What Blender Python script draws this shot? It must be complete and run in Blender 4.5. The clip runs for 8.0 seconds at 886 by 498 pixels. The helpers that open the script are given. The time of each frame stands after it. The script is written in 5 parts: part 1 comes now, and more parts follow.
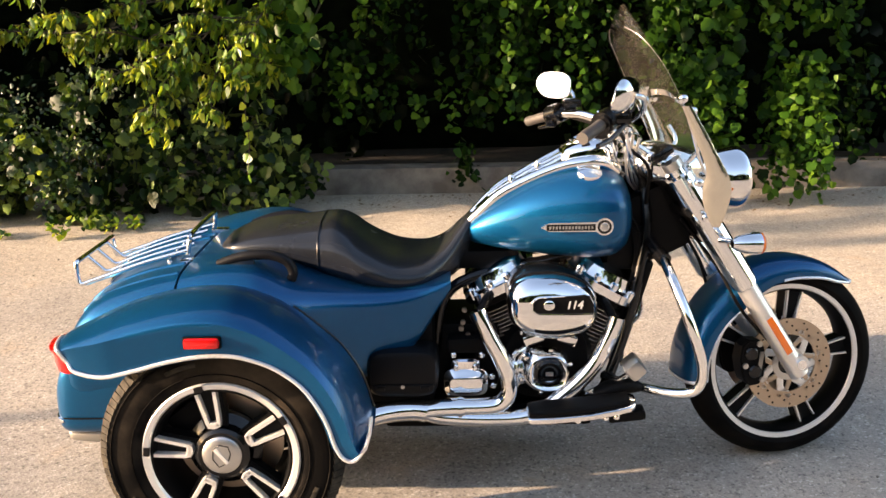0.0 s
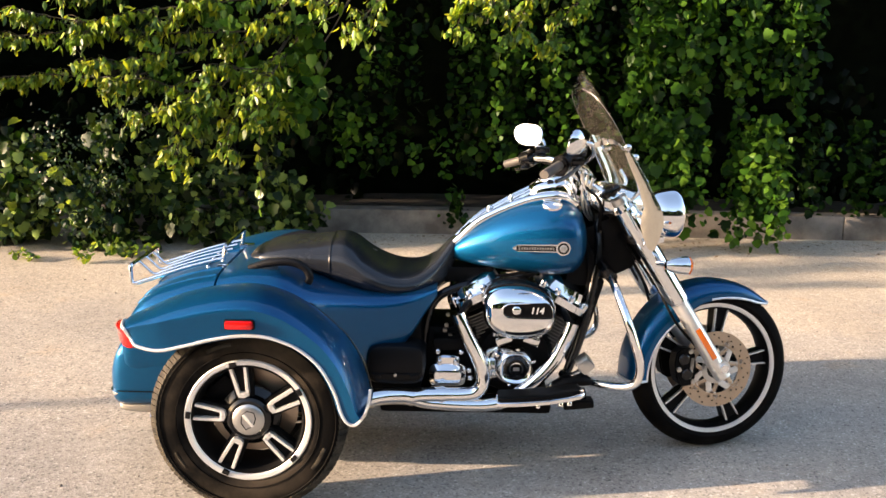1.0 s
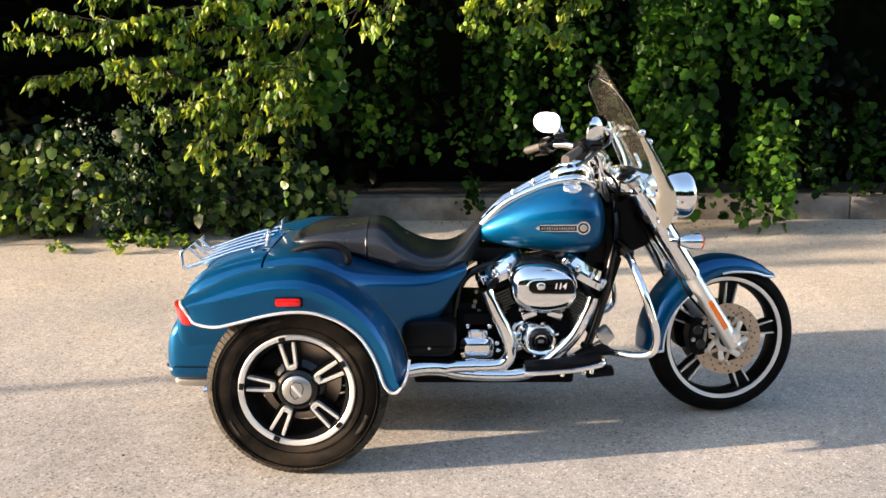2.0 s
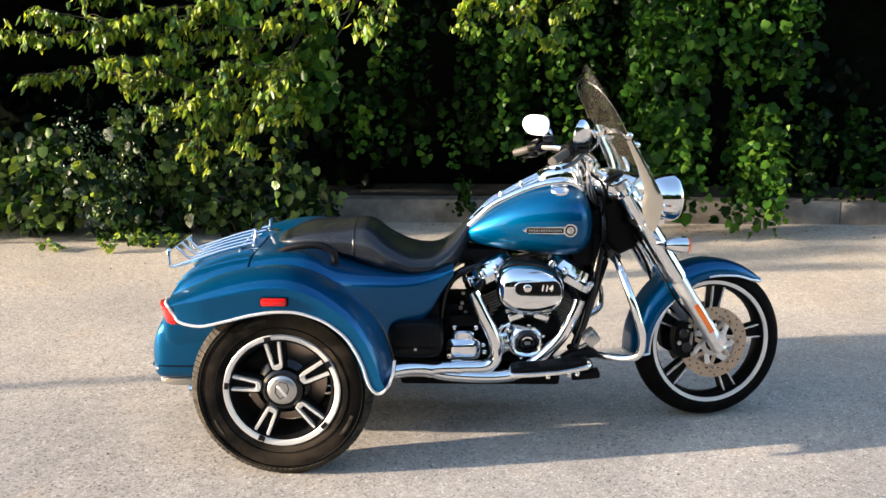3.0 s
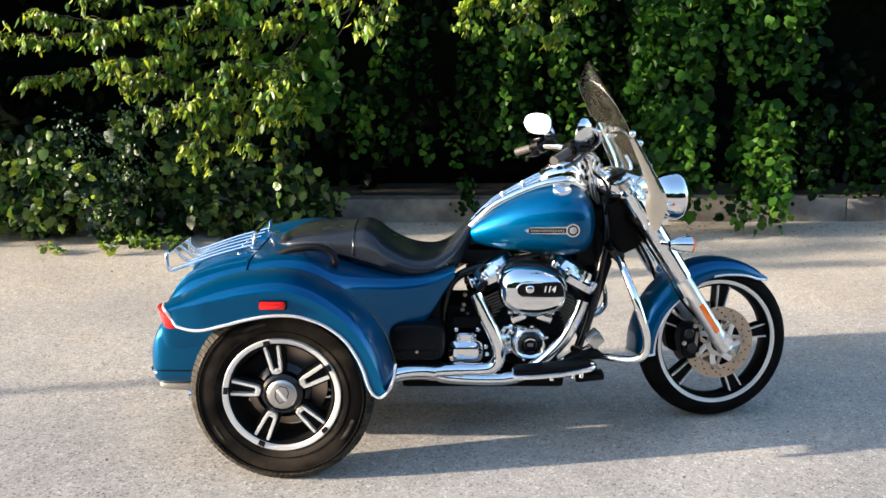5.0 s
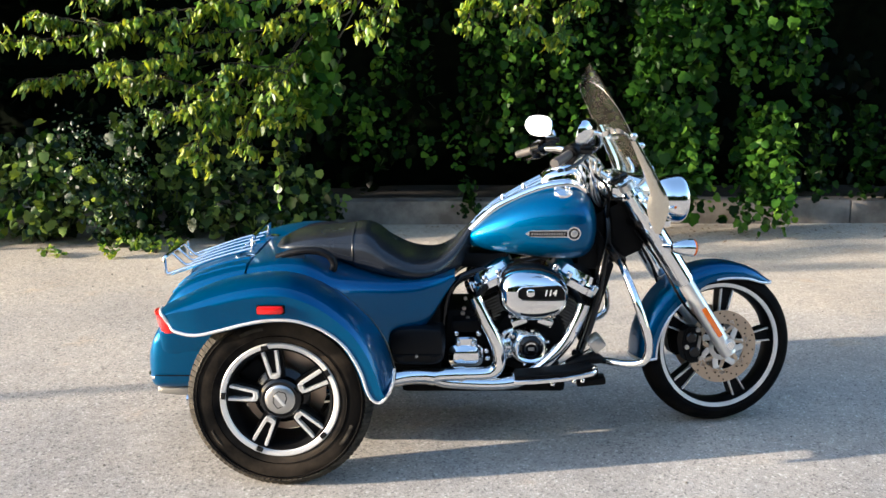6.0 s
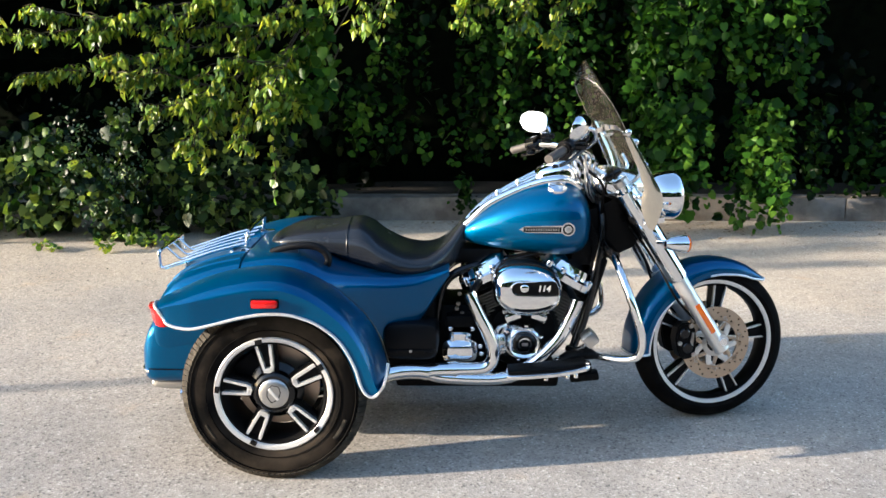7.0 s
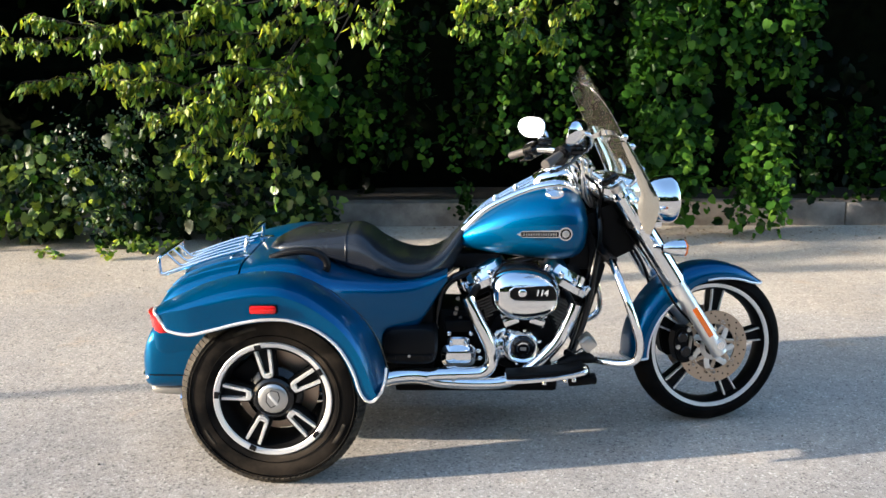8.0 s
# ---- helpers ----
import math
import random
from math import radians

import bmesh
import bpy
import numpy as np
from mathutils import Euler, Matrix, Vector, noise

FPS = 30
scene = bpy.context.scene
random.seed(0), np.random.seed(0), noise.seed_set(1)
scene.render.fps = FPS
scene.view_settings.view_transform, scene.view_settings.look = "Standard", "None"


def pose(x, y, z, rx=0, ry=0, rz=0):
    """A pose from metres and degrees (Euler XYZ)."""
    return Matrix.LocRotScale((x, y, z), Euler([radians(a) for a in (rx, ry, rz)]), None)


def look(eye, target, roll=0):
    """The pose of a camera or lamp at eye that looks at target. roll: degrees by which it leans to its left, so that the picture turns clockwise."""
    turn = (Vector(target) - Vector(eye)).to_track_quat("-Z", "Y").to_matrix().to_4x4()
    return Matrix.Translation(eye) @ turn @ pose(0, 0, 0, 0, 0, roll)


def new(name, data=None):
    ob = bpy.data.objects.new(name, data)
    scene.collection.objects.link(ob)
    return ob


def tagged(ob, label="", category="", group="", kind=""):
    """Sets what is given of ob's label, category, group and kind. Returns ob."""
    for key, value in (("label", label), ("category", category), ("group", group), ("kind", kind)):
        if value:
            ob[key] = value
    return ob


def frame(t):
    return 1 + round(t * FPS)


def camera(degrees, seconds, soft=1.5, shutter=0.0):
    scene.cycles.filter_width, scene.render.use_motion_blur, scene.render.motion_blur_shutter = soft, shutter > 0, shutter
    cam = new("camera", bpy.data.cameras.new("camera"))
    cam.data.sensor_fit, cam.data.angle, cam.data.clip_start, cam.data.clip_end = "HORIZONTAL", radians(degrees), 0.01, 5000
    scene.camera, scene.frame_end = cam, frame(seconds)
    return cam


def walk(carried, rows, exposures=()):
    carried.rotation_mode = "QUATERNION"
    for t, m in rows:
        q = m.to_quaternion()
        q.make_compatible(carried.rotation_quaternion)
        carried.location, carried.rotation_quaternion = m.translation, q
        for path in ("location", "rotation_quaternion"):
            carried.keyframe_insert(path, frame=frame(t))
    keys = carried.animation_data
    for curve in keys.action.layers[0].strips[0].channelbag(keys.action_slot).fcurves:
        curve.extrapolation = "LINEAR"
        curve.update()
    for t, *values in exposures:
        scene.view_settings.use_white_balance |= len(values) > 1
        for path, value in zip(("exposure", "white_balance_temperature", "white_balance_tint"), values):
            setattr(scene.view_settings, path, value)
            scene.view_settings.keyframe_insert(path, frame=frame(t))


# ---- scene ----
cam = camera(50.4, 8.0, 1.55)
PATH = [
    (0, (0.611, -2.847, 1.472), (0.595, -0.915, 0.954), -1.0),
    (0.5, (0.694, -3.176, 1.511), (0.601, -1.231, 1.054), -0.2),
    (1, (0.623, -3.485, 1.5), (0.626, -1.527, 1.091), 0.9),
    (1.5, (0.554, -3.718, 1.525), (0.544, -1.761, 1.114), -0.4),
    (1.7, (0.546, -3.739, 1.521), (0.531, -1.785, 1.094), -0.4),
    (2.8, (0.574, -3.74, 1.525), (0.568, -1.787, 1.092), 0.17),
    (3, (0.578, -3.744, 1.519), (0.573, -1.79, 1.093), 0.3),
    (3.5, (0.575, -3.739, 1.514), (0.56, -1.785, 1.086), 0.3),
    (4, (0.573, -3.737, 1.514), (0.562, -1.783, 1.089), -0.0),
    (4.5, (0.574, -3.727, 1.513), (0.567, -1.774, 1.082), 0.0),
    (4.7, (0.581, -3.717, 1.518), (0.571, -1.764, 1.09), -0.08),
    (5.8, (0.604, -3.664, 1.517), (0.582, -1.711, 1.088), -0.29),
    (6, (0.606, -3.666, 1.518), (0.583, -1.712, 1.093), -0.3),
    (6.5, (0.61, -3.665, 1.514), (0.596, -1.712, 1.083), 0.1),
    (7, (0.615, -3.673, 1.514), (0.599, -1.72, 1.082), -0.0),
    (7.5, (0.625, -3.684, 1.512), (0.602, -1.731, 1.081), -0.1),
    (8, (0.633, -3.692, 1.514), (0.611, -1.737, 1.095), -0.3),
]
walk(cam, [(t, look(eye, target, roll)) for t, eye, target, roll in PATH],
     exposures=[(0.0, 2.34, 7300, 20), (1.0, 2.37, 6950, 18), (1.6, 2.33, 6650, 16), (3.5, 2.24, 5950, 11), (7.0, 2.22, 5680, 9), (8.0, 2.22, 5680, 9)])

# ---- light ----
SUN_EL, SUN_AZ = 13.0, 11.0      # the light travels along +x, turned by SUN_AZ towards +y
world = bpy.data.worlds.new("world")
scene.world = world
world.use_nodes = True
wn = world.node_tree
sky = wn.nodes.new("ShaderNodeTexSky")
sky.sky_type, sky.sun_disc = "NISHITA", False
sky.sun_elevation = radians(SUN_EL)
sky.sun_rotation = radians(270 - SUN_AZ)
sky.air_density, sky.dust_density, sky.ozone_density = 1.0, 1.5, 1.0
wn.nodes["Background"].inputs[1].default_value = 0.128
wn.links.new(sky.outputs[0], wn.nodes["Background"].inputs[0])
sun_data = bpy.data.lights.new("sun", "SUN")
sun_data.energy, sun_data.angle, sun_data.color = 4.2, radians(0.6), (1.0, 0.80, 0.58)
sun = new("sun", sun_data)
sun.matrix_world = look((0, 0, 0), (math.cos(radians(SUN_AZ)), math.sin(radians(SUN_AZ)), -math.tan(radians(SUN_EL))))
sun.location = (-8, -1, 6)


# ---- materials ----
def mat(name, color, rough=0.5, metal=0.0, coat=0.0, trans=0.0, ior=1.45, emit=0.0, spec=0.5):
    m = bpy.data.materials.new(name)
    m.use_nodes = True
    b = m.node_tree.nodes["Principled BSDF"]
    b.inputs["Base Color"].default_value = (*color, 1)
    b.inputs["Roughness"].default_value = rough
    b.inputs["Metallic"].default_value = metal
    b.inputs["Coat Weight"].default_value = coat
    b.inputs["Coat Roughness"].default_value = 0.02
    b.inputs["Transmission Weight"].default_value = trans
    b.inputs["IOR"].default_value = ior
    b.inputs["Specular IOR Level"].default_value = spec
    return m


def node(m, kind, **inputs):
    n = m.node_tree.nodes.new(kind)
    for k, v in inputs.items():
        n.inputs[k.replace("_", " ")].default_value = v
    return n


def link(m, a, b):
    m.node_tree.links.new(a, b)


def ramp(m, source, stops):
    r = m.node_tree.nodes.new("ShaderNodeValToRGB")
    els = r.color_ramp.elements
    while len(els) < len(stops):
        els.new(0.5)
    for e, (p, c) in zip(els, stops):
        e.position, e.color = p, (*c, 1)
    link(m, source, r.inputs[0])
    return r.outputs[0]


def coords(m):
    return m.node_tree.nodes.new("ShaderNodeTexCoord").outputs["Object"]


def noisy(m, scale, detail=4.0, rough=0.6):
    n = node(m, "ShaderNodeTexNoise", Scale=scale, Detail=detail, Roughness=rough)
    link(m, coords(m), n.inputs["Vector"])
    return n.outputs["Fac"]


def bump(m, source, strength=0.3, distance=0.002):
    b = node(m, "ShaderNodeBump", Strength=strength, Distance=distance)
    link(m, source, b.inputs["Height"])
    link(m, b.outputs[0], m.node_tree.nodes["Principled BSDF"].inputs["Normal"])


def vary_rough(m, scale, lo, hi):
    r = node(m, "ShaderNodeMapRange", To_Min=lo, To_Max=hi)
    link(m, noisy(m, scale), r.inputs["Value"])
    link(m, r.outputs[0], m.node_tree.nodes["Principled BSDF"].inputs["Roughness"])


def vary_color(m, scale, a, b, lo=0.35, hi=0.65, detail=5.0):
    link(m, ramp(m, noisy(m, scale, detail), [(lo, a), (hi, b)]), m.node_tree.nodes["Principled BSDF"].inputs["Base Color"])


PAINT = mat("teal_blue_metallic_paint", (0.0003, 0.059, 0.165), 0.36, 0.70, 0.50, spec=0.03)
vary_color(PAINT, 900, (0.0002, 0.057, 0.146), (0.0004, 0.079, 0.202), 0.3, 0.7, 1.0)
CHROME = mat("chrome", (0.86, 0.86, 0.85), 0.06, 1.0)
vary_rough(CHROME, 25, 0.03, 0.10)
SATIN = mat("satin_aluminium", (0.52, 0.51, 0.49), 0.34, 1.0)
vary_rough(SATIN, 60, 0.25, 0.4)
MACHINED = mat("machined_aluminium", (0.80, 0.79, 0.77), 0.32, 0.75)
vary_rough(MACHINED, 80, 0.28, 0.45)
TRIM = mat("silver_edge_trim", (0.75, 0.75, 0.74), 0.3, 0.6)
BLACK = mat("gloss_black_enamel", (0.003, 0.003, 0.0033), 0.18, 0.0, 0.25, spec=0.3)
vary_rough(BLACK, 30, 0.12, 0.3)
MATTE = mat("black_powder_coat", (0.0028, 0.0028, 0.003), 0.5, spec=0.10)
bump(MATTE, noisy(MATTE, 700), 0.2, 0.0005)
PLASTIC = mat("black_moulded_plastic", (0.0045, 0.0045, 0.005), 0.42, spec=0.18)
bump(PLASTIC, noisy(PLASTIC, 900), 0.25, 0.0004)
VINYL = mat("black_vinyl", (0.0115, 0.013, 0.0155), 0.36, spec=0.55)
vary_rough(VINYL, 7, 0.20, 0.31)
bump(VINYL, noisy(VINYL, 420, 6), 0.12, 0.0005)
RUBBER = mat("tyre_rubber", (0.005, 0.0047, 0.0045), 0.65, spec=0.03)
vary_color(RUBBER, 9, (0.0028, 0.0027, 0.0027), (0.009, 0.0078, 0.0066), 0.40, 0.72)
bump(RUBBER, noisy(RUBBER, 300), 0.3, 0.0008)
# browner rubber for the rear tyres: dust, with their sunlit tone painted in
FLANK = mat("dusty_lit_tyre_rubber", (0.01, 0.009, 0.008), 0.65, spec=0.05)
vary_color(FLANK, 5, (0.0035, 0.0032, 0.003), (0.034, 0.027, 0.020), 0.42, 0.66)
bump(FLANK, noisy(FLANK, 300), 0.3, 0.0008)
DUSTY = mat("dusty_tread_rubber", (0.03, 0.026, 0.02), 0.75, spec=0.15)
vary_color(DUSTY, 30, (0.012, 0.011, 0.009), (0.05, 0.042, 0.031))
RED = mat("red_lens", (0.48, 0.008, 0.007), 0.18, 0.0, 0.5)
AMBER = mat("amber_lens", (0.85, 0.16, 0.01), 0.2, 0.0, 1.0)
ROTOR = mat("brake_rotor_steel", (0.50, 0.385, 0.285), 0.36, 1.0)
vary_rough(ROTOR, 120, 0.3, 0.5)
MIRROR = mat("mirror_glass", (0.93, 0.93, 0.93), 0.01, 1.0)
LENS = mat("headlamp_lens", (0.9, 0.92, 0.95), 0.03, 0.0, 1.0, 0.6)
RUBGREY = mat("grip_rubber", (0.05, 0.045, 0.042), 0.5)


def screen_mat():
    """Thin clear plastic: it lets light straight through and shines at its surface."""
    m = mat("clear_windscreen", (0.8, 0.8, 0.8), 0.02)
    t = m.node_tree.nodes.new("ShaderNodeBsdfTransparent")
    t.inputs[0].default_value = (0.975, 0.97, 0.93, 1)
    g = node(m, "ShaderNodeBsdfGlossy", Roughness=0.10)
    mix = node(m, "ShaderNodeMixShader")
    edge = node(m, "ShaderNodeLayerWeight", Blend=0.35)
    gloss = node(m, "ShaderNodeMapRange", To_Min=0.008, To_Max=0.060)
    link(m, edge.outputs["Facing"], gloss.inputs["Value"])
    link(m, gloss.outputs[0], mix.inputs[0])
    link(m, t.outputs[0], mix.inputs[1])
    link(m, g.outputs[0], mix.inputs[2])
    # a trace of beige diffuse imitates lit ground mirrored in the plastic
    glare = node(m, "ShaderNodeBsdfDiffuse", Color=(0.8, 0.74, 0.6, 1))
    haze = node(m, "ShaderNodeMixShader", Fac=0.006)
    link(m, mix.outputs[0], haze.inputs[1])
    link(m, glare.outputs[0], haze.inputs[2])
    link(m, haze.outputs[0], m.node_tree.nodes["Material Output"].inputs[0])
    return m


SCREEN = screen_mat()
FORK = mat("cast_aluminium", (0.74, 0.73, 0.71), 0.36, 0.9)
vary_rough(FORK, 60, 0.3, 0.45)
FIN = mat("cast_fin_aluminium", (0.30, 0.29, 0.27), 0.38, 1.0)
POLISHED = mat("polished_stainless", (0.74, 0.68, 0.56), 0.16, 1.0)
vary_rough(POLISHED, 14, 0.07, 0.2)
bump(POLISHED, noisy(POLISHED, 16, 2), 0.3, 0.006)
STEEL = mat("dark_steel", (0.20, 0.19, 0.18), 0.3, 1.0)


def asphalt():
    m = mat("weathered_asphalt", (0.25, 0.23, 0.21), 0.85)
    b = m.node_tree.nodes["Principled BSDF"]
    vor = node(m, "ShaderNodeTexVoronoi", Scale=125.0)
    link(m, coords(m), vor.inputs["Vector"])
    grit = node(m, "ShaderNodeTexVoronoi", Scale=240.0)
    link(m, coords(m), grit.inputs["Vector"])
    stones = ramp(m, vor.outputs["Color"], [(0.10, (0.17, 0.164, 0.152)), (0.24, (0.31, 0.292, 0.264)), (0.5, (0.350, 0.329, 0.296)), (0.76, (0.372, 0.350, 0.316)), (0.92, (0.54, 0.52, 0.485))])
    grains = ramp(m, grit.outputs["Color"], [(0.12, (0.70, 0.70, 0.70)), (0.30, (0.97, 0.97, 0.97)), (0.75, (1.03, 1.03, 1.03)), (0.9, (1.22, 1.22, 1.22))])
    broad = ramp(m, noisy(m, 0.9, 6), [(0.3, (0.82, 0.81, 0.80)), (0.7, (1.06, 1.05, 1.03))])
    fine = ramp(m, noisy(m, 22, 6), [(0.35, (0.90, 0.90, 0.90)), (0.65, (1.06, 1.06, 1.06))])
    rust = ramp(m, noisy(m, 3.2, 5), [(0.60, (1.0, 1.0, 1.0)), (0.75, (1.04, 0.93, 0.82))])
    # worn grey patches where more stone shows
    worn = ramp(m, noisy(m, 4.5, 7, 0.7), [(0.42, (1.0, 1.0, 1.0)), (0.62, (0.90, 0.915, 0.935))])
    # paler and warmer towards the curb, darker away from it
    axes = m.node_tree.nodes.new("ShaderNodeSeparateXYZ")
    link(m, coords(m), axes.inputs[0])
    drift = m.node_tree.nodes.new("ShaderNodeMath")
    drift.operation = "MULTIPLY_ADD"
    drift.inputs[1].default_value = 0.22
    link(m, axes.outputs["Y"], drift.inputs[0])
    link(m, noisy(m, 0.8, 5), drift.inputs[2])
    curbward = ramp(m, drift.outputs[0], [(0.05, (0.79, 0.79, 0.80)), (0.45, (0.93, 0.922, 0.912)), (0.80, (1.14, 1.092, 1.018)), (1.15, (1.29, 1.20, 1.055))])
    # coarse worn ground with small dark pits, in broad drifts
    pit = node(m, "ShaderNodeTexVoronoi", Scale=40.0, Randomness=1.0)
    link(m, coords(m), pit.inputs["Vector"])
    pits = ramp(m, pit.outputs["Distance"], [(0.10, (0.36, 0.36, 0.37)), (0.32, (0.91, 0.905, 0.90))])
    older = m.node_tree.nodes.new("ShaderNodeMath")
    older.operation = "MULTIPLY_ADD"
    older.inputs[1].default_value = -0.09
    link(m, axes.outputs["X"], older.inputs[0])
    link(m, noisy(m, 1.1, 7, 0.72), older.inputs[2])
    coarse = ramp(m, older.outputs[0], [(0.42, (0.0, 0.0, 0.0)), (0.56, (1.0, 1.0, 1.0))])
    pitted = node(m, "ShaderNodeMix")
    pitted.data_type = "RGBA"
    link(m, coarse, pitted.inputs[0])
    pitted.inputs[6].default_value = (1, 1, 1, 1)
    link(m, pits, pitted.inputs[7])
    a, c, d, e, f, g, h = (node(m, "ShaderNodeMix") for _ in range(7))
    for x, i, j in ((h, stones, pitted.outputs[2]), (a, h.outputs[2], broad), (d, a.outputs[2], grains), (e, d.outputs[2], rust), (f, e.outputs[2], worn), (g, f.outputs[2], curbward), (c, g.outputs[2], fine)):
        x.data_type, x.blend_type = "RGBA", "MULTIPLY"
        x.inputs[0].default_value = 1.0
        link(m, i, x.inputs[6])
        link(m, j, x.inputs[7])
    link(m, c.outputs[2], b.inputs["Base Color"])
    add = m.node_tree.nodes.new("ShaderNodeMath")
    link(m, vor.outputs["Distance"], add.inputs[0])
    link(m, noisy(m, 60, 4), add.inputs[1])
    bump(m, add.outputs[0], 0.4, 0.002)
    return m


def leaf_mat(name, dark, mid, light, gloss=0.3):
    m = mat(name, mid, 0.4, spec=gloss)
    b = m.node_tree.nodes["Principled BSDF"]
    geo = m.node_tree.nodes.new("ShaderNodeNewGeometry")
    col = ramp(m, geo.outputs["Random Per Island"], [(0.0, dark), (0.55, mid), (1.0, light)])
    link(m, col, b.inputs["Base Color"])
    t = m.node_tree.nodes.new("ShaderNodeBsdfTranslucent")
    hue = node(m, "ShaderNodeMix")
    hue.data_type, hue.blend_type = "RGBA", "MULTIPLY"
    hue.inputs[0].default_value = 1.0
    hue.inputs[7].default_value = (1.5, 1.35, 0.5, 1)
    link(m, col, hue.inputs[6])
    link(m, hue.outputs[2], t.inputs[0])
    mix = node(m, "ShaderNodeMixShader", Fac=0.35)
    link(m, b.outputs[0], mix.inputs[1])
    link(m, t.outputs[0], mix.inputs[2])
    link(m, mix.outputs[0], m.node_tree.nodes["Material Output"].inputs[0])
    return m


ASPHALT = asphalt()
CONCRETE = mat("old_concrete", (0.24, 0.21, 0.18), 0.9)
vary_color(CONCRETE, 5, (0.10, 0.085, 0.07), (0.21, 0.185, 0.155))
bump(CONCRETE, noisy(CONCRETE, 60), 0.5, 0.004)
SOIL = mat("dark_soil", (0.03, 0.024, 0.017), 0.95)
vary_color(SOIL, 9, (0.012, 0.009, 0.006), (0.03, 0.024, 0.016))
LEAF_TREE = leaf_mat("tree_leaves", (0.020, 0.065, 0.006), (0.11, 0.20, 0.012), (0.36, 0.40, 0.022), 0.45)
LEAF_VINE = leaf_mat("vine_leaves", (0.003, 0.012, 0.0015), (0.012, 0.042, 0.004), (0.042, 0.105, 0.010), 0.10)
# vine leaves again, darkened for the shade above the curb
LEAF_DIM = leaf_mat("shaded_vine_leaves", (0.002, 0.008, 0.0012), (0.008, 0.027, 0.003), (0.028, 0.072, 0.008), 0.10)
# brighter vine copy: the look of lit leaves is put into its colour
LEAF_BRIGHT = leaf_mat("bright_vine_leaves", (0.011, 0.038, 0.005), (0.031, 0.088, 0.008), (0.082, 0.16, 0.015), 0.12)
LEAF_SHRUB = leaf_mat("shrub_leaves", (0.003, 0.011, 0.002), (0.013, 0.040, 0.006), (0.20, 0.28, 0.06))
LEAF_GLOSS = leaf_mat("bramble_leaves", (0.006, 0.018, 0.006), (0.012, 0.035, 0.010), (0.03, 0.07, 0.02), 0.7)
# hedge leaf colour taken almost to black to stand for deep shade
LEAF_SHADED = leaf_mat("shaded_hedge_leaves", (0.001, 0.003, 0.001), (0.003, 0.008, 0.002), (0.010, 0.024, 0.006), 0.08)
TWIG = mat("twig_bark", (0.10, 0.075, 0.045), 0.85)
vary_color(TWIG, 40, (0.025, 0.018, 0.011), (0.07, 0.052, 0.03))


# ---- mesh helpers ----
def part(name, bm, material, parent, label="", m=None, sharp=38):
    if m is not None:
        bm.transform(m)
    bmesh.ops.recalc_face_normals(bm, faces=bm.faces)
    me = bpy.data.meshes.new(name)
    bm.to_mesh(me)
    bm.free()
    me.materials.append(material)
    me.polygons.foreach_set("use_smooth", [True] * len(me.polygons))
    me.set_sharp_from_angle(angle=radians(sharp))
    ob = new(name, me)
    if parent is not None:
        ob.parent = parent
    if label:
        tagged(ob, label)
    return ob


def thing(name, label, category, group="", kind="", at=(0, 0, 0)):
    ob = new(name)
    ob.empty_display_size = 0.1
    ob.location = at
    return tagged(ob, label, category, group, kind)


def spline(pts, n=8):
    p = [Vector(a) for a in pts]
    p = [p[0] * 2 - p[1]] + p + [p[-1] * 2 - p[-2]]
    out = []
    for i in range(1, len(p) - 2):
        for k in range(n):
            t = k / n
            a, b, c, d = p[i - 1:i + 3]
            out.append(0.5 * (2 * b + (c - a) * t + (2 * a - 5 * b + 4 * c - d) * t * t + (3 * b - a - 3 * c + d) * t ** 3))
    return out + [p[-2]]


def loft(rings, closed=True, caps=True, bm=None):
    bm = bm or bmesh.new()
    vs = [[bm.verts.new(v) for v in r] for r in rings]
    n = len(rings[0])
    for a, b in zip(vs, vs[1:]):
        for i in range(n if closed else n - 1):
            j = (i + 1) % n
            bm.faces.new((a[i], a[j], b[j], b[i]))
    if caps and closed:
        bm.faces.new(vs[0])
        bm.faces.new(vs[-1])
    return bm


def tube(pts, r, seg=12, n=6, bm=None, straight=False):
    path = [Vector(p) for p in pts] if straight else spline(pts, n)
    rings, up = [], None
    for i, p in enumerate(path):
        d = (path[min(i + 1, len(path) - 1)] - path[max(i - 1, 0)]).normalized()
        if up is None:
            up = d.orthogonal().normalized()
        up = (up - d * up.dot(d)).normalized()
        side = d.cross(up)
        q = i / (len(path) - 1)
        rad = r if isinstance(r, (int, float)) else r[0] + (r[1] - r[0]) * q
        rings.append([p + (up * math.cos(a) + side * math.sin(a)) * rad for a in (2 * math.pi * k / seg for k in range(seg))])
    return loft(rings, bm=bm)


def lathe(profile, seg=32, m=None, bm=None, closed=False):
    """Turn a profile of (radius, height) round the local z axis."""
    bm = bm or bmesh.new()
    m = m or Matrix()
    prof = profile + [profile[0]] if closed else profile
    rows = []
    for r, h in prof[:-1] if closed else prof:
        if r < 1e-5:
            rows.append([bm.verts.new(m @ Vector((0, 0, h)))])
        else:
            rows.append([bm.verts.new(m @ Vector((r * math.cos(2 * math.pi * k / seg), r * math.sin(2 * math.pi * k / seg), h))) for k in range(seg)])
    if closed:
        rows.append(rows[0])
    for a, b in zip(rows, rows[1:]):
        for k in range(seg):
            j = (k + 1) % seg
            if len(a) == 1 and len(b) > 1:
                bm.faces.new((a[0], b[j], b[k]))
            elif len(b) == 1 and len(a) > 1:
                bm.faces.new((a[k], a[j], b[0]))
            elif len(a) > 1:
                bm.faces.new((a[k], a[j], b[j], b[k]))
    return bm


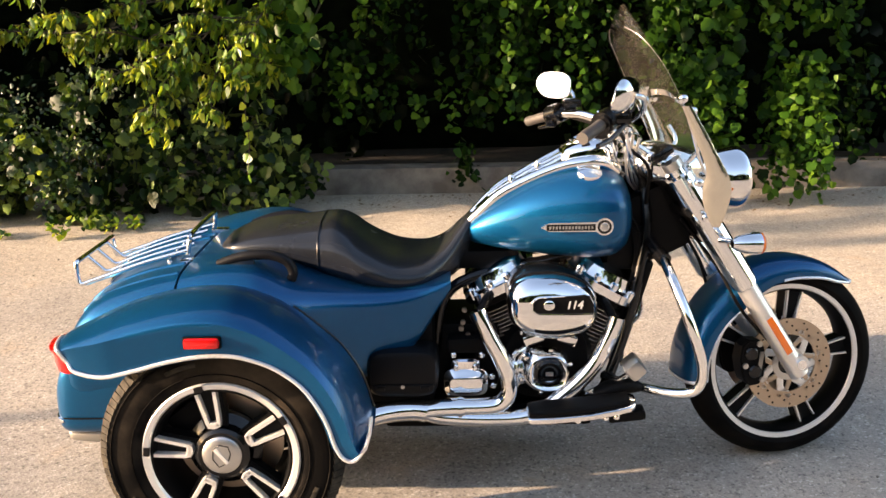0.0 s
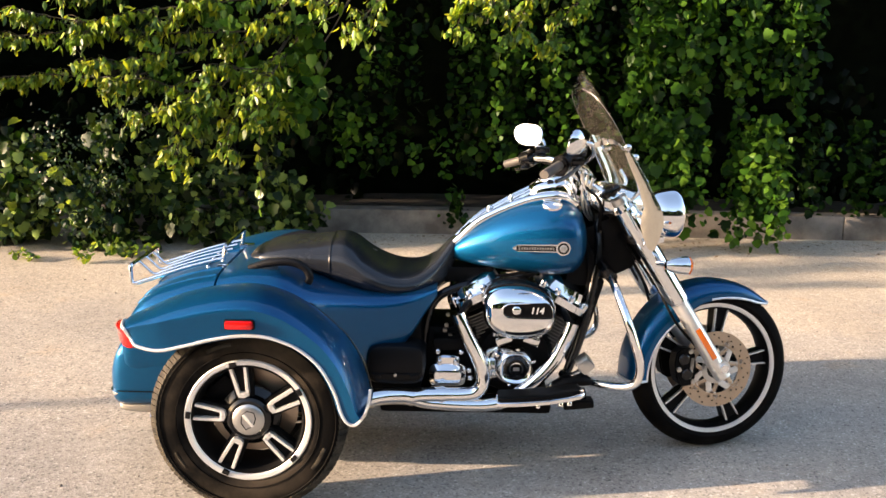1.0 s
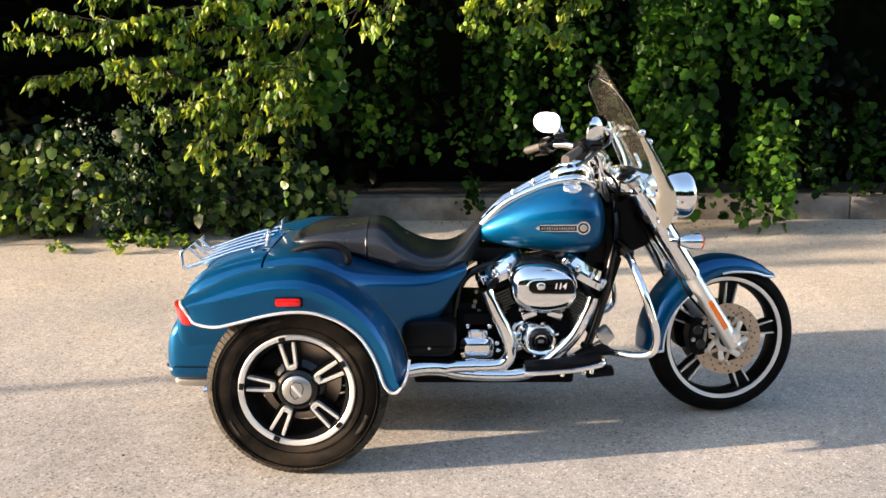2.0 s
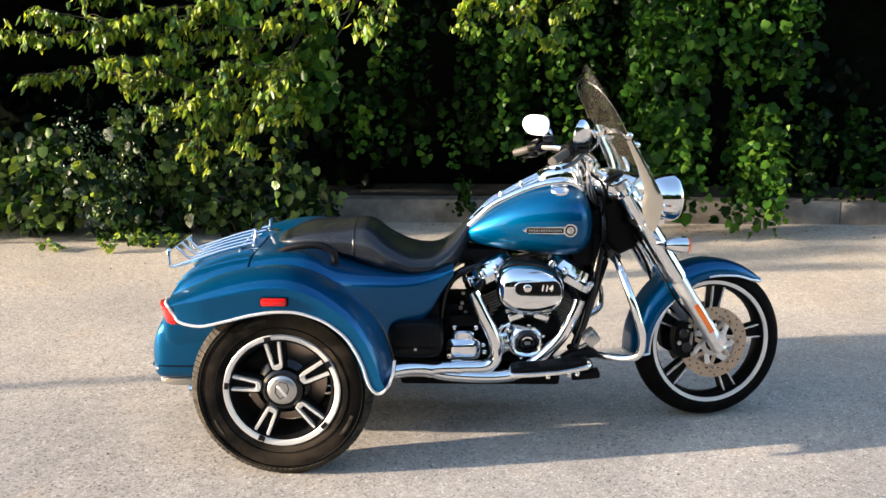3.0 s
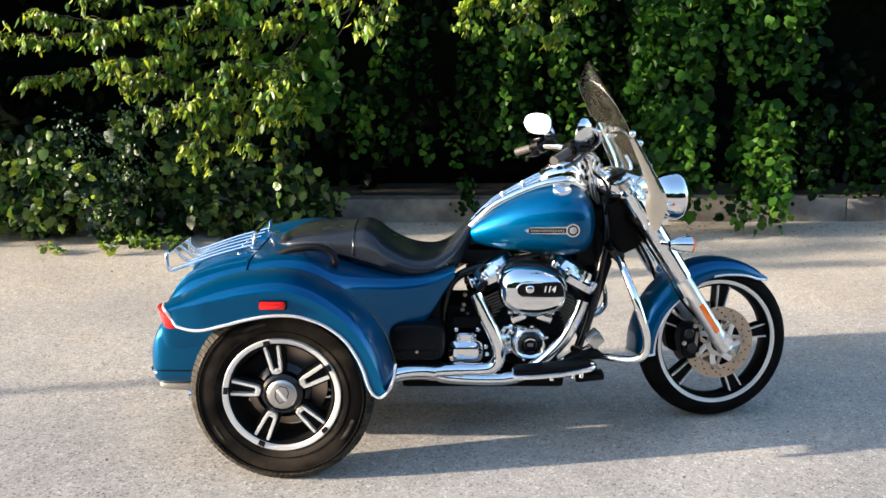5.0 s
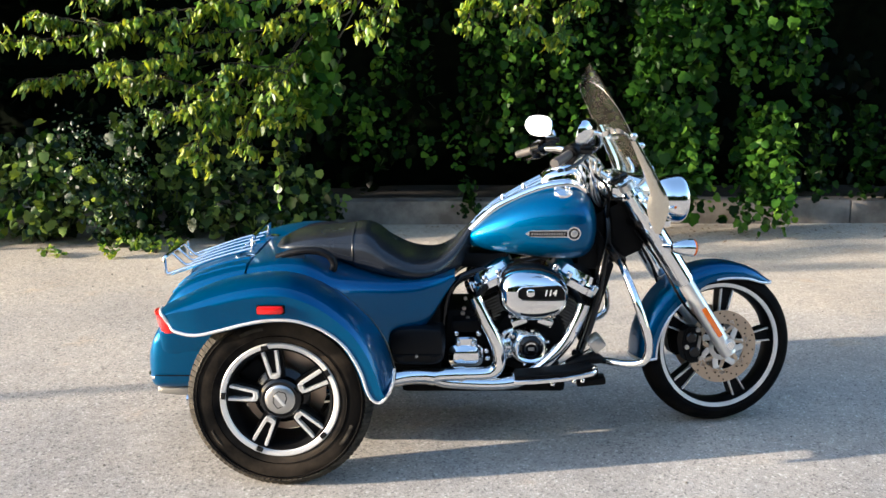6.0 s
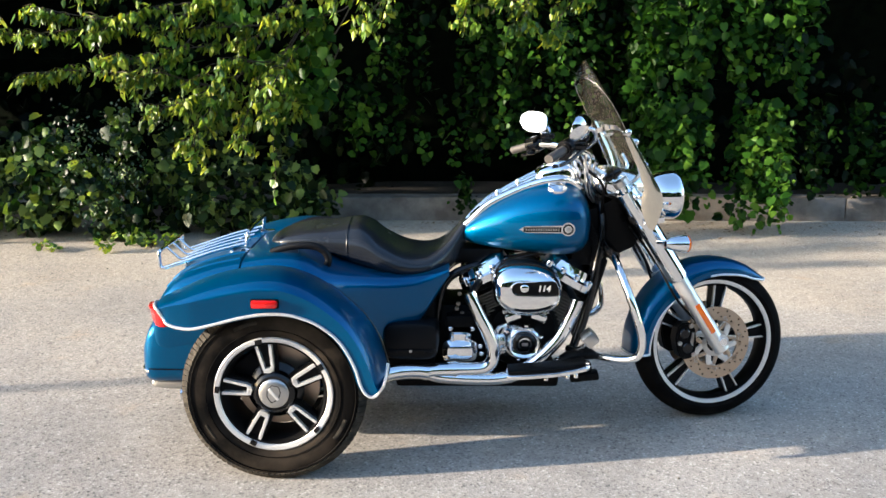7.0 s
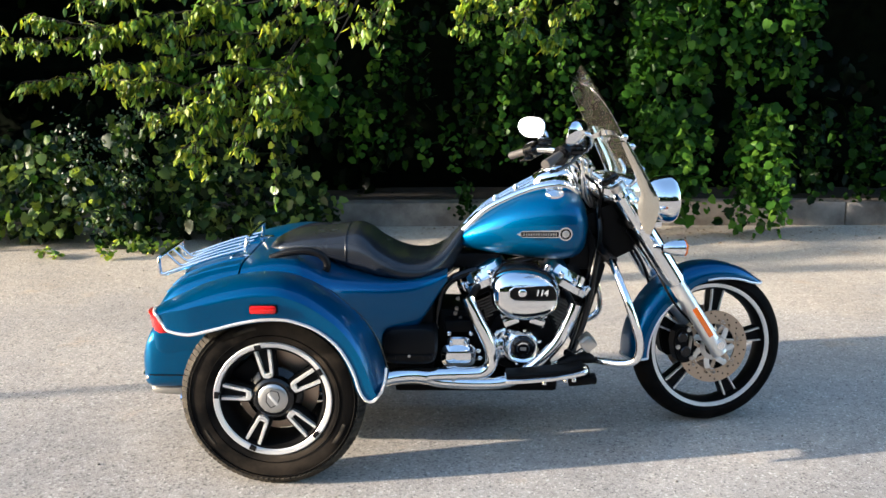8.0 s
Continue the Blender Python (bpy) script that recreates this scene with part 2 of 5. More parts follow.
def box(c, s, bevel=0.004, turn=None, bm=None, seg=2):
    b = bmesh.new()
    bmesh.ops.create_cube(b, size=1.0)
    bmesh.ops.scale(b, vec=Vector(s), verts=b.verts)
    if bevel:
        bmesh.ops.bevel(b, geom=list(b.edges), offset=bevel, segments=seg, affect="EDGES", profile=0.6)
    m = Matrix.Translation(c) @ (turn or Matrix())
    b.transform(m)
    if bm is None:
        return b
    tmp = bpy.data.meshes.new("tmp")
    b.to_mesh(tmp)
    b.free()
    bm.from_mesh(tmp)
    bpy.data.meshes.remove(tmp)
    return bm


def plate(outline, z0, z1, m=None, bevel=0.002, bm0=None):
    """A flat outline (x, y) given thickness from z0 to z1 in its own frame."""
    bm = bmesh.new()
    vs = [bm.verts.new((x, y, z0)) for x, y in outline]
    f = bm.faces.new(vs)
    bm.normal_update()
    r = bmesh.ops.extrude_face_region(bm, geom=[f])
    bmesh.ops.translate(bm, vec=(0, 0, z1 - z0), verts=[v for v in r["geom"] if isinstance(v, bmesh.types.BMVert)])
    bm.normal_update()
    if bevel:
        es = [e for e in bm.edges if abs(e.verts[0].co.z - z1) < 1e-6 and abs(e.verts[1].co.z - z1) < 1e-6]
        bmesh.ops.bevel(bm, geom=es, offset=bevel, segments=2, affect="EDGES")
    if m:
        bm.transform(m)
    return bm


def strip(path, w, z0, z1, m=None):
    """A rectangular bar of width w that follows a flat path (x, y)."""
    p = [Vector((x, y, 0)) for x, y in path]
    rings = []
    for i, q in enumerate(p):
        d = (p[min(i + 1, len(p) - 1)] - p[max(i - 1, 0)]).normalized()
        s = Vector((-d.y, d.x, 0)) * w / 2
        e = s * 0.7
        k = (z1 - z0) * 0.25
        rings.append([q + s + Vector((0, 0, z0)), q + s + Vector((0, 0, z1 - k)), q + e + Vector((0, 0, z1)),
                      q - e + Vector((0, 0, z1)), q - s + Vector((0, 0, z1 - k)), q - s + Vector((0, 0, z0))])
    bm = loft(rings)
    if m:
        bm.transform(m)
    return bm


def oval(c, u, v, ru, rv, n=28, p=2.4):
    """A rounded ring about c in the plane of u and v."""
    out = []
    for k in range(n):
        a = 2 * math.pi * k / n
        ca, sa = math.cos(a), math.sin(a)
        out.append(Vector(c) + Vector(u) * ru * math.copysign(abs(ca) ** (2 / p), ca) + Vector(v) * rv * math.copysign(abs(sa) ** (2 / p), sa))
    return out


def hull_x(stations, n=32, p=2.5, fine=4):
    """A body built along x from stations (x, bottom, top, half width)."""
    st = spline([Vector((s[0], s[1], s[2])) for s in stations], fine)
    wd = spline([Vector((s[3], 0, 0)) for s in stations], fine)
    return loft([oval((a.x, 0, (a.y + a.z) / 2), (0, 1, 0), (0, 0, 1), max(w.x, 0.004), max((a.z - a.y) / 2, 0.003), n, p) for a, w in zip(st, wd)])


TO_SIDE = pose(0, 0, 0, 90)      # local z becomes -y, the trike's right; local y becomes up


# ---- the yard ----
def sheet(name, xs, ys, z, material, label, category, bumpy=0.0):
    bm = bmesh.new()
    rows = [[bm.verts.new((x, y, z + (bumpy * noise.noise(Vector((x, y, 0)) * 1.7) if bumpy else 0))) for x in xs] for y in ys]
    for a, b in zip(rows, rows[1:]):
        for i in range(len(xs) - 1):
            bm.faces.new((a[i], a[i + 1], b[i + 1], b[i]))
    return tagged(part(name, bm, material, None), label, category, kind="structure")


far = [-400, -60, -20, -10, -6, -3, 0, 3, 6, 10, 20, 60, 400]
sheet("ground", far, far, 0.0, ASPHALT, "pale weathered asphalt lot with fine aggregate", "ground")
CURB_Y = 4.30
curb = thing("curb", "low weathered concrete curb along the hedge", "curb", kind="structure")
rng = random.Random(4)
x = -15.2
while x < 16:
    w = 4.8
    bm = box((x + w / 2, CURB_Y + 0.11 + rng.uniform(-0.006, 0.006), 0.085 + rng.uniform(-0.004, 0.004)), (w - 0.005, 0.22, 0.23), 0.015)
    part("curb_block", bm, CONCRETE, curb)
    x += w
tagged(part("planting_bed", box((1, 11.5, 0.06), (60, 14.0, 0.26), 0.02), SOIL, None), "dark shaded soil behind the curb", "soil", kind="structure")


# ---- foliage ----
def leaf_mesh(name, centres, normals, sizes, material, seed, slim=0.8, droop=0.7, label=""):
    """Folded leaves, each six corners, with tips that hang down."""
    r = np.random.default_rng(seed)
    n = len(centres)
    c, nor = np.asarray(centres, float), np.asarray(normals, float)
    nor /= np.linalg.norm(nor, axis=1, keepdims=True)
    tip = np.array([0, 0, -1.0]) * droop + r.normal(0, 0.45, (n, 3))
    tip -= nor * np.sum(tip * nor, axis=1, keepdims=True)
    tip /= np.linalg.norm(tip, axis=1, keepdims=True)
    side = np.cross(nor, tip)
    s = np.asarray(sizes, float)[:, None]
    w = s * slim * r.uniform(0.85, 1.1, (n, 1))
    fold = s * r.uniform(0.03, 0.16, (n, 1))
    curl = s * r.uniform(-0.02, 0.18, (n, 1))
    # half outline from stalk to tip as (along, across): a slim leaf, or a broad one with shallow lobes
    half = [(0.08, 0.22), (0.28, 0.47), (0.55, 0.45), (0.80, 0.22)] if slim < 0.8 else [(-0.06, 0.30), (0.16, 0.50), (0.40, 0.40), (0.58, 0.44), (0.80, 0.20)]
    k = len(half)
    left = [c + tip * s * a + side * w * x - nor * (fold * 2 * x + curl * a * a) for a, x in half]
    right = [c + tip * s * a * r.uniform(0.92, 1.08, (n, 1)) - side * w * x * 0.97 - nor * (fold * 2 * x + curl * a * a) for a, x in reversed(half)]
    v = np.stack([c] + left + [c + tip * s - nor * curl] + right, axis=1).reshape(-1, 3)
    base = np.arange(n)[:, None] * (2 * k + 2)
    faces = np.concatenate([base + np.arange(k + 2), base + np.array([0] + list(range(k + 1, 2 * k + 2)))], axis=1).reshape(-1, k + 2)
    me = bpy.data.meshes.new(name)
    me.from_pydata(v.tolist(), [], faces.tolist())
    me.materials.append(material)
    me.polygons.foreach_set("use_smooth", [True] * len(me.polygons))
    return new(name, me)


def wood(name, paths, parent, material=TWIG):
    bm = bmesh.new()
    for pts, r0, r1 in paths:
        tube(pts, (r0, r1), 6, 4, bm)
    return part(name, bm, material, parent)


def hedge_leaves(name, label, category, seed, boxes, size, material, slim, facing=(0.0, -1.0, 0.35), wild=0.65, kind="stuff", parent=None, scatter=(0.16, 0.12, 0.17)):
    r = np.random.default_rng(seed)
    pts = []
    for x0, x1, y0, y1, z0, z1, n in boxes:
        clumps = r.uniform((x0, y0, z0), (x1, y1, z1), (max(3, n // 28), 3))
        k = r.integers(0, len(clumps), n)
        pts.append(clumps[k] + r.normal(0, 1, (n, 3)) * np.array(scatter))
    p = np.concatenate(pts)
    p[:, 2] = np.maximum(p[:, 2], 0.06)
    nor = np.array(facing) + r.normal(0, wild, p.shape)
    s = r.uniform(size[0], size[1], len(p)) * r.uniform(0.75, 1.1, len(p))
    ob = leaf_mesh(name, p, nor, s, material, seed + 1, slim)
    if parent is not None:
        ob.parent = parent
        return ob
    return tagged(ob, label, category, kind=kind)


# near-black mass that closes the hedge at the back and arches over it at the top, unseen, to block sky
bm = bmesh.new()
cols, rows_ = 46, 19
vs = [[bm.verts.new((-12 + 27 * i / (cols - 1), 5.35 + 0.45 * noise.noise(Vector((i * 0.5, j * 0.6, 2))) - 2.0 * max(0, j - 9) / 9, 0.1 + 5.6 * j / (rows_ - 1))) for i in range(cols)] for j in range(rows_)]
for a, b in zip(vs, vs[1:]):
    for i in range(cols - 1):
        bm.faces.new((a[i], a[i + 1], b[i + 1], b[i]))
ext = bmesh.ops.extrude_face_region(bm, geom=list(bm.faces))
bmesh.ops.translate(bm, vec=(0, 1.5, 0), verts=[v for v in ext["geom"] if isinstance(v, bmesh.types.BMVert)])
# shade between the leaves is put into this near-black colour
SHADE_CORE = mat("hedge_shade_core", (0.004, 0.006, 0.003), 0.95, spec=0.02)
vary_color(SHADE_CORE, 8, (0.0008, 0.0012, 0.0006), (0.0025, 0.004, 0.0018))
tagged(part("hedge_shade_core", bm, SHADE_CORE, None), "near-black sheet standing for the shade inside the hedge", "hedge", kind="stuff")
# the higher box is an unseen canopy added to keep sky light off
hedge_leaves("hedge", "dense hedge leaves behind the curb, darkened for shade", "hedge", 11,
             [(-8, 9, 4.75, 5.35, 0.3, 3.6, 2600), (-8, 9, 3.7, 4.8, 2.7, 4.6, 6000)], (0.08, 0.15), LEAF_SHADED, 0.85)


def strands(name, label, category, seed, lines, size, material, slim=0.95, gap=0.05, wander=0.05, facing=(-0.15, -0.85, 0.65), wild=0.7):
    """Vine shoots that hang from top to foot, with leaves set alternately along each. Lines: (x, y, top, foot)."""
    r = np.random.default_rng(seed)
    pts = []
    for x, y, top, foot in lines:
        n = max(3, int((top - foot) / gap))
        z = np.linspace(top, foot, n) + r.normal(0, gap * 0.5, n)
        drift = np.cumsum(r.normal(0, 0.012, n))
        px = x + drift + wander * np.where(np.arange(n) % 2, 1, -1) * r.uniform(0.2, 1.2, n)
        pts.append(np.stack([px, y + r.normal(0, 0.05, n), np.maximum(z, 0.05)], axis=1))
    p = np.concatenate(pts)
    s = size[0] + (size[1] - size[0]) * r.uniform(0, 1, len(p)) ** 1.7
    ob = leaf_mesh(name, p, np.array(facing) + r.normal(0, wild, p.shape), s, material, seed + 1, slim, 0.9)
    return tagged(ob, label, category, kind="stuff")


def rank(seed, x0, x1, y0, y1, top, foot, n, ragged=0.3):
    """Shoots of uneven length spread over a stretch of the hedge."""
    r = np.random.default_rng(seed)
    return [(r.uniform(x0, x1), r.uniform(y0, y1), top - abs(r.normal(0, ragged * 0.6)), foot + abs(r.normal(0, ragged))) for _ in range(n)]


# dim climbing vines above the curb, their shade put into the leaf colour
strands("ivy", "climbing vine leaves over the curb, darkened for shade", "vine", 21,
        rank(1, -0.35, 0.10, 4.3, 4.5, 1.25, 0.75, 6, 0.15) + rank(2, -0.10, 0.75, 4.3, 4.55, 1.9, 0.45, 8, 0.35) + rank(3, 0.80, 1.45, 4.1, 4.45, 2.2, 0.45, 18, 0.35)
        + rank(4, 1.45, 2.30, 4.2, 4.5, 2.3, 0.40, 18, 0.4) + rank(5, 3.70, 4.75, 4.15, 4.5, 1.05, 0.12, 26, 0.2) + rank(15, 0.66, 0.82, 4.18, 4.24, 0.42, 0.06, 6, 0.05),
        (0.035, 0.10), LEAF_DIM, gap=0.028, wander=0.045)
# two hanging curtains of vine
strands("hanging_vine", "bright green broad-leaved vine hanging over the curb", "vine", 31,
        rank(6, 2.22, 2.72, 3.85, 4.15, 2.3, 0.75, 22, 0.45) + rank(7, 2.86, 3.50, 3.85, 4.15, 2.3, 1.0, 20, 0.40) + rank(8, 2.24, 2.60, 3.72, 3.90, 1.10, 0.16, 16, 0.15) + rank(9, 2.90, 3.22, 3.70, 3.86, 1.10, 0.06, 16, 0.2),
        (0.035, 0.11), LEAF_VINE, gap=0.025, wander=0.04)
# shoots that hang clear of the curtains, in the brightened leaf colour
strands("vine_shoots", "light green vine leaves on hanging shoots, brightened as if lit", "vine", 36,
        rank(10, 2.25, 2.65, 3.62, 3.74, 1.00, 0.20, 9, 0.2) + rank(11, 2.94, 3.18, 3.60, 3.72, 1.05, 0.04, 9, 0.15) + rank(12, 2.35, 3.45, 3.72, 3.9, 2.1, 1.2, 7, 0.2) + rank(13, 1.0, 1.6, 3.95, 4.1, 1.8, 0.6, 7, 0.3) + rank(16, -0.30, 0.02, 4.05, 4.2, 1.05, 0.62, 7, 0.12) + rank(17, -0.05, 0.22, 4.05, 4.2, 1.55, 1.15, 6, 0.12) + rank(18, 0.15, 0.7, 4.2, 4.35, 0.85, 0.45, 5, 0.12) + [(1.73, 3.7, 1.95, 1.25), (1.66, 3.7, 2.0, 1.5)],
        (0.035, 0.085), LEAF_BRIGHT, gap=0.034, wander=0.035)
# grape leaves that climb through the boughs
hedge_leaves("climbing_vine", "mid green heart-shaped vine leaves among the boughs", "vine", 46,
             [(-0.72, -0.26, 3.25, 3.45, 1.05, 1.9, 190), (-1.7, -0.7, 3.7, 4.0, 0.9, 1.9, 240), (-0.55, -0.42, 3.2, 3.3, 0.95, 1.3, 26)], (0.045, 0.115), LEAF_BRIGHT, 0.95, wild=0.7, scatter=(0.06, 0.06, 0.08))
# shrub on the left that spills onto the asphalt
SHRUB = [(-3.6, -2.5, 3.35, 3.8, 0.08, 0.85, 1000), (-2.6, -1.75, 3.25, 3.7, 0.06, 0.92, 1000), (-1.9, -0.95, 3.5, 3.95, 0.08, 0.62, 900), (-1.0, -0.35, 3.75, 4.15, 0.08, 0.48, 420), (-1.25, -0.6, 3.5, 3.8, 0.05, 0.22, 180), (-1.9, -0.5, 3.9, 4.3, 0.5, 1.1, 300)]
hedge_leaves("shrub", "green grape-leaved shrub spilling onto the asphalt", "shrub", 41, SHRUB, (0.035, 0.11), LEAF_SHRUB, 0.95, wild=0.85, scatter=(0.065, 0.07, 0.065))
hedge_leaves("bramble", "dark glossy small-leaved bramble growing through the shrub", "shrub", 44, [(-2.25, -1.78, 3.15, 3.35, 0.1, 0.95, 520), (-2.0, -1.5, 3.4, 3.6, 0.8, 1.3, 160)], (0.02, 0.042), LEAF_GLOSS, 0.7, wild=0.9, scatter=(0.07, 0.06, 0.08))
# carries the hedge on to the left, out of view, added to shade the recess
WING = [(-7.0, -4.4, 3.12, 3.5, 0.1, 3.4, 2000), (-7.5, -4.2, 3.4, 5.0, 0.1, 4.2, 3800)]
hedge_leaves("shade_wing", "tall leafy mass added out of view to shade the hedge", "hedge", 61, WING, (0.12, 0.2), LEAF_SHRUB, 0.95)
# unseen row of trees added across the lot to darken reflections and cut low sky
bm = bmesh.new()
vs = [[bm.verts.new((-16 + 46 * i / 45, -17.6 + 0.6 * noise.noise(Vector((i * 0.5, j * 0.6, 7))), 6.6 * j / 9 + (0.9 * noise.noise(Vector((i * 0.4, 3, 3))) if j == 9 else 0))) for i in range(46)] for j in range(10)]
for a, b in zip(vs, vs[1:]):
    for i in range(45):
        bm.faces.new((a[i], a[i + 1], b[i + 1], b[i]))
ext = bmesh.ops.extrude_face_region(bm, geom=list(bm.faces))
bmesh.ops.translate(bm, vec=(0, -1.5, 0), verts=[v for v in ext["geom"] if isinstance(v, bmesh.types.BMVert)])
tagged(part("unseen_hedge_core", bm, SHADE_CORE, None), "near-black inside of the unseen trees added across the lot", "hedge", kind="stuff")
hedge_leaves("unseen_hedge", "row of leafy green trees added unseen across the lot", "hedge", 81, [(-16, 30, -17.6, -16.4, 0.2, 7.3, 5000)], (0.3, 0.55), LEAF_SHRUB, 0.9, facing=(0, 1, 0.3), scatter=(0.5, 0.3, 0.4))
# a small unseen tree added further along the lot so its boughs dapple the asphalt by the curb
shade = thing("unseen_shade_tree", "slim leafy tree added out of view to dapple the asphalt", "tree", at=(-9.0, 2.6, 0))
wood("trunk", [([(0, 0, 0), (0.05, -0.1, 1.2), (0, -0.3, 2.3), (0.1, -0.6, 3.1)], 0.06, 0.02), ([(0, -0.25, 2.1), (0.1, -1.0, 2.6), (0.2, -2.0, 2.75)], 0.02, 0.006),
               ([(0, -0.3, 2.4), (-0.2, -1.2, 2.9), (0.0, -2.3, 3.0)], 0.02, 0.006)], shade)
hedge_leaves("", "", "", 71, [(-0.8, 0.8, -2.4, -1.5, 2.45, 3.05, 420), (-0.8, 0.8, -1.5, -0.2, 2.6, 3.6, 500)], (0.07, 0.12), LEAF_TREE, 0.7, parent=shade, scatter=(0.14, 0.06, 0.06)).name = "crown"
post = thing("steel_post", "slim grey steel post standing on the asphalt", "post", at=(-12.0, -1.80, 0))
part("shaft", tube([(0, 0, 0.0), (0, 0, 4.0)], 0.035, 12), SATIN, post)
part("base_plate", box((0, 0, 0.006), (0.16, 0.16, 0.012), 0.003), SATIN, post)

# overhanging tree: boughs that droop out of the hedge into the sun
tree = thing("overhanging_tree", "sunlit yellow-green tree with drooping leafy boughs", "tree", at=(0, 0, 0))
BOUGHS = [
    [(-0.18, 3.5, 1.74), (-0.97, 3.2, 1.61), (-1.79, 3, 1.6), (-2.41, 2.95, 1.55)],
    [(-0.43, 3.5, 1.94), (-1.3, 3.1, 1.76), (-1.71, 3, 1.66), (-2.2, 2.95, 1.73)],
    [(-0.78, 3.5, 1.57), (-1.19, 3.1, 1.47), (-1.61, 3, 1.39), (-1.79, 2.95, 1.41)],
    [(-0.28, 3.6, 1.54), (-0.58, 3.3, 1.37), (-0.91, 3.1, 1.37), (-1.14, 3, 1.26)],
    [(-0.53, 3.5, 1.45), (-0.96, 3.1, 1.25), (-1.25, 2.95, 1.1), (-1.46, 2.9, 1.04)],
    [(-0.7, 3.5, 1.32), (-1.02, 3, 1.1), (-1.17, 2.95, 0.90), (-1.20, 2.98, 0.75)],
    [(-0.44, 3.5, 1.58), (-0.59, 3.1, 1.3), (-0.66, 3, 1.14), (-0.69, 2.95, 1.04)],
    [(-0.82, 3.4, 1.12), (-0.85, 3, 0.95), (-0.84, 2.95, 0.82)],
    [(0.32, 3.6, 2.08), (0.13, 3.2, 1.81), (0, 3.1, 1.61)],
    [(-0.05, 3.5, 1.99), (-0.17, 3.2, 1.85), (-0.17, 3.1, 1.8)],
    [(1, 3.6, 2.12), (0.78, 3.3, 1.88), (0.7, 3.2, 1.62)],
    [(1.25, 3.6, 2.12), (1, 3.3, 1.9), (0.92, 3.2, 1.72)],
    [(1.49, 3.8, 2.05), (1.21, 3.5, 1.83), (1.12, 3.4, 1.58)],
    [(1.71, 3.8, 2.01), (1.45, 3.6, 1.71), (1.38, 3.5, 1.52)],
    [(-1.26, 3.3, 2.01), (-1.61, 3.1, 1.88), (-1.9, 3, 1.81)],
    [(-1.68, 3.9, 1.31), (-2.28, 3.7, 1.29), (-2.64, 3.6, 1.27)],
    [(-0.85, 3.3, 2.01), (-1.01, 3.1, 1.84), (-1.28, 3, 1.64)],
    [(-0.32, 3.3, 2.01), (-0.47, 3.2, 1.81), (-0.74, 3.1, 1.59)],
    [(-1.03, 3.4, 1.2), (-1.47, 3.2, 1.29), (-1.69, 3.1, 1.21)],
    [(-0.45, 3.5, 1.03), (-0.53, 3.2, 1.09), (-0.6, 3.1, 1.14)],
]
r = np.random.default_rng(7)
paths, leaflets = [([(-0.5, 6.0, 0.1), (-0.45, 6.0, 1.4), (-0.2, 5.8, 2.6), (0.1, 4.9, 3.7)], 0.10, 0.05)], []
for bough in BOUGHS:
    root = Vector(bough[0]) + Vector((0.12, 1.1, 0.45))
    line = spline([root] + bough, 10)
    paths.append((line[::5] + [line[-1]], 0.007, 0.0025))
    length = sum((b - a).length for a, b in zip(line[10:], line[11:]))
    for k in range(max(8, int(length / 0.026))):
        p = line[10 + int((len(line) - 11) * min(1.0, r.uniform(0.05, 1.04)))]
        reach = r.uniform(0.07, 0.17)
        q = p + Vector((r.normal(-0.25, 0.7), r.normal(-0.35, 0.5), r.normal(-0.25, 0.3))).normalized() * reach
        mid = (p + q) / 2 + Vector((0, 0, 0.02))
        paths.append(([p, mid, q], 0.003, 0.0012))
        # a feathered leaf: pairs of drooping leaflets and one at the tip
        n = 4 + int(reach * 30)
        for j in range(n):
            t = 0.25 + 0.75 * (j // 2 * 2 + 1) / n
            c = (1 - t) ** 2 * p + 2 * t * (1 - t) * mid + t * t * q
            leaflets.append([*(c + Vector((r.normal(0, 0.012), 0.014 if j % 2 else -0.014, r.normal(0, 0.008))))])
wood("trunk", paths, tree)
p = np.array(leaflets)
nor = np.array([-0.65, -0.65, 0.40]) + r.normal(0, 0.55, p.shape)
crown = leaf_mesh("crown", p, nor, r.uniform(0.038, 0.082, len(p)), LEAF_TREE, 8, 0.55, 1.5)
crown.parent = tree
hedge_leaves("", "", "", 51, [(-4, 1.6, 3.6, 4.6, 2.4, 3.4, 2800)], (0.06, 0.11), LEAF_TREE, 0.6, parent=tree).name = "upper_crown"

# a thin vine that hangs free in front of the hedge
strand = thing("vine_strand", "thin hanging vine with small round leaves", "vine", at=(0, 0, 0))
line = spline([(-0.60, 2.98, 1.10), (-0.64, 2.97, 0.85), (-0.63, 2.97, 0.62), (-0.65, 2.97, 0.42)], 8)
part("stem", tube(line, 0.0025, 5, straight=True), TWIG, strand)
pl = np.array([list(v) for v in line[::2]]) + np.random.default_rng(2).normal(0, 0.012, (len(line[::2]), 3))
lf = leaf_mesh("leaves", pl, np.array([-0.3, -0.9, 0.2]) + np.random.default_rng(3).normal(0, 0.3, pl.shape), np.full(len(pl), 0.055), LEAF_TREE, 5, 0.95)
lf.parent = strand


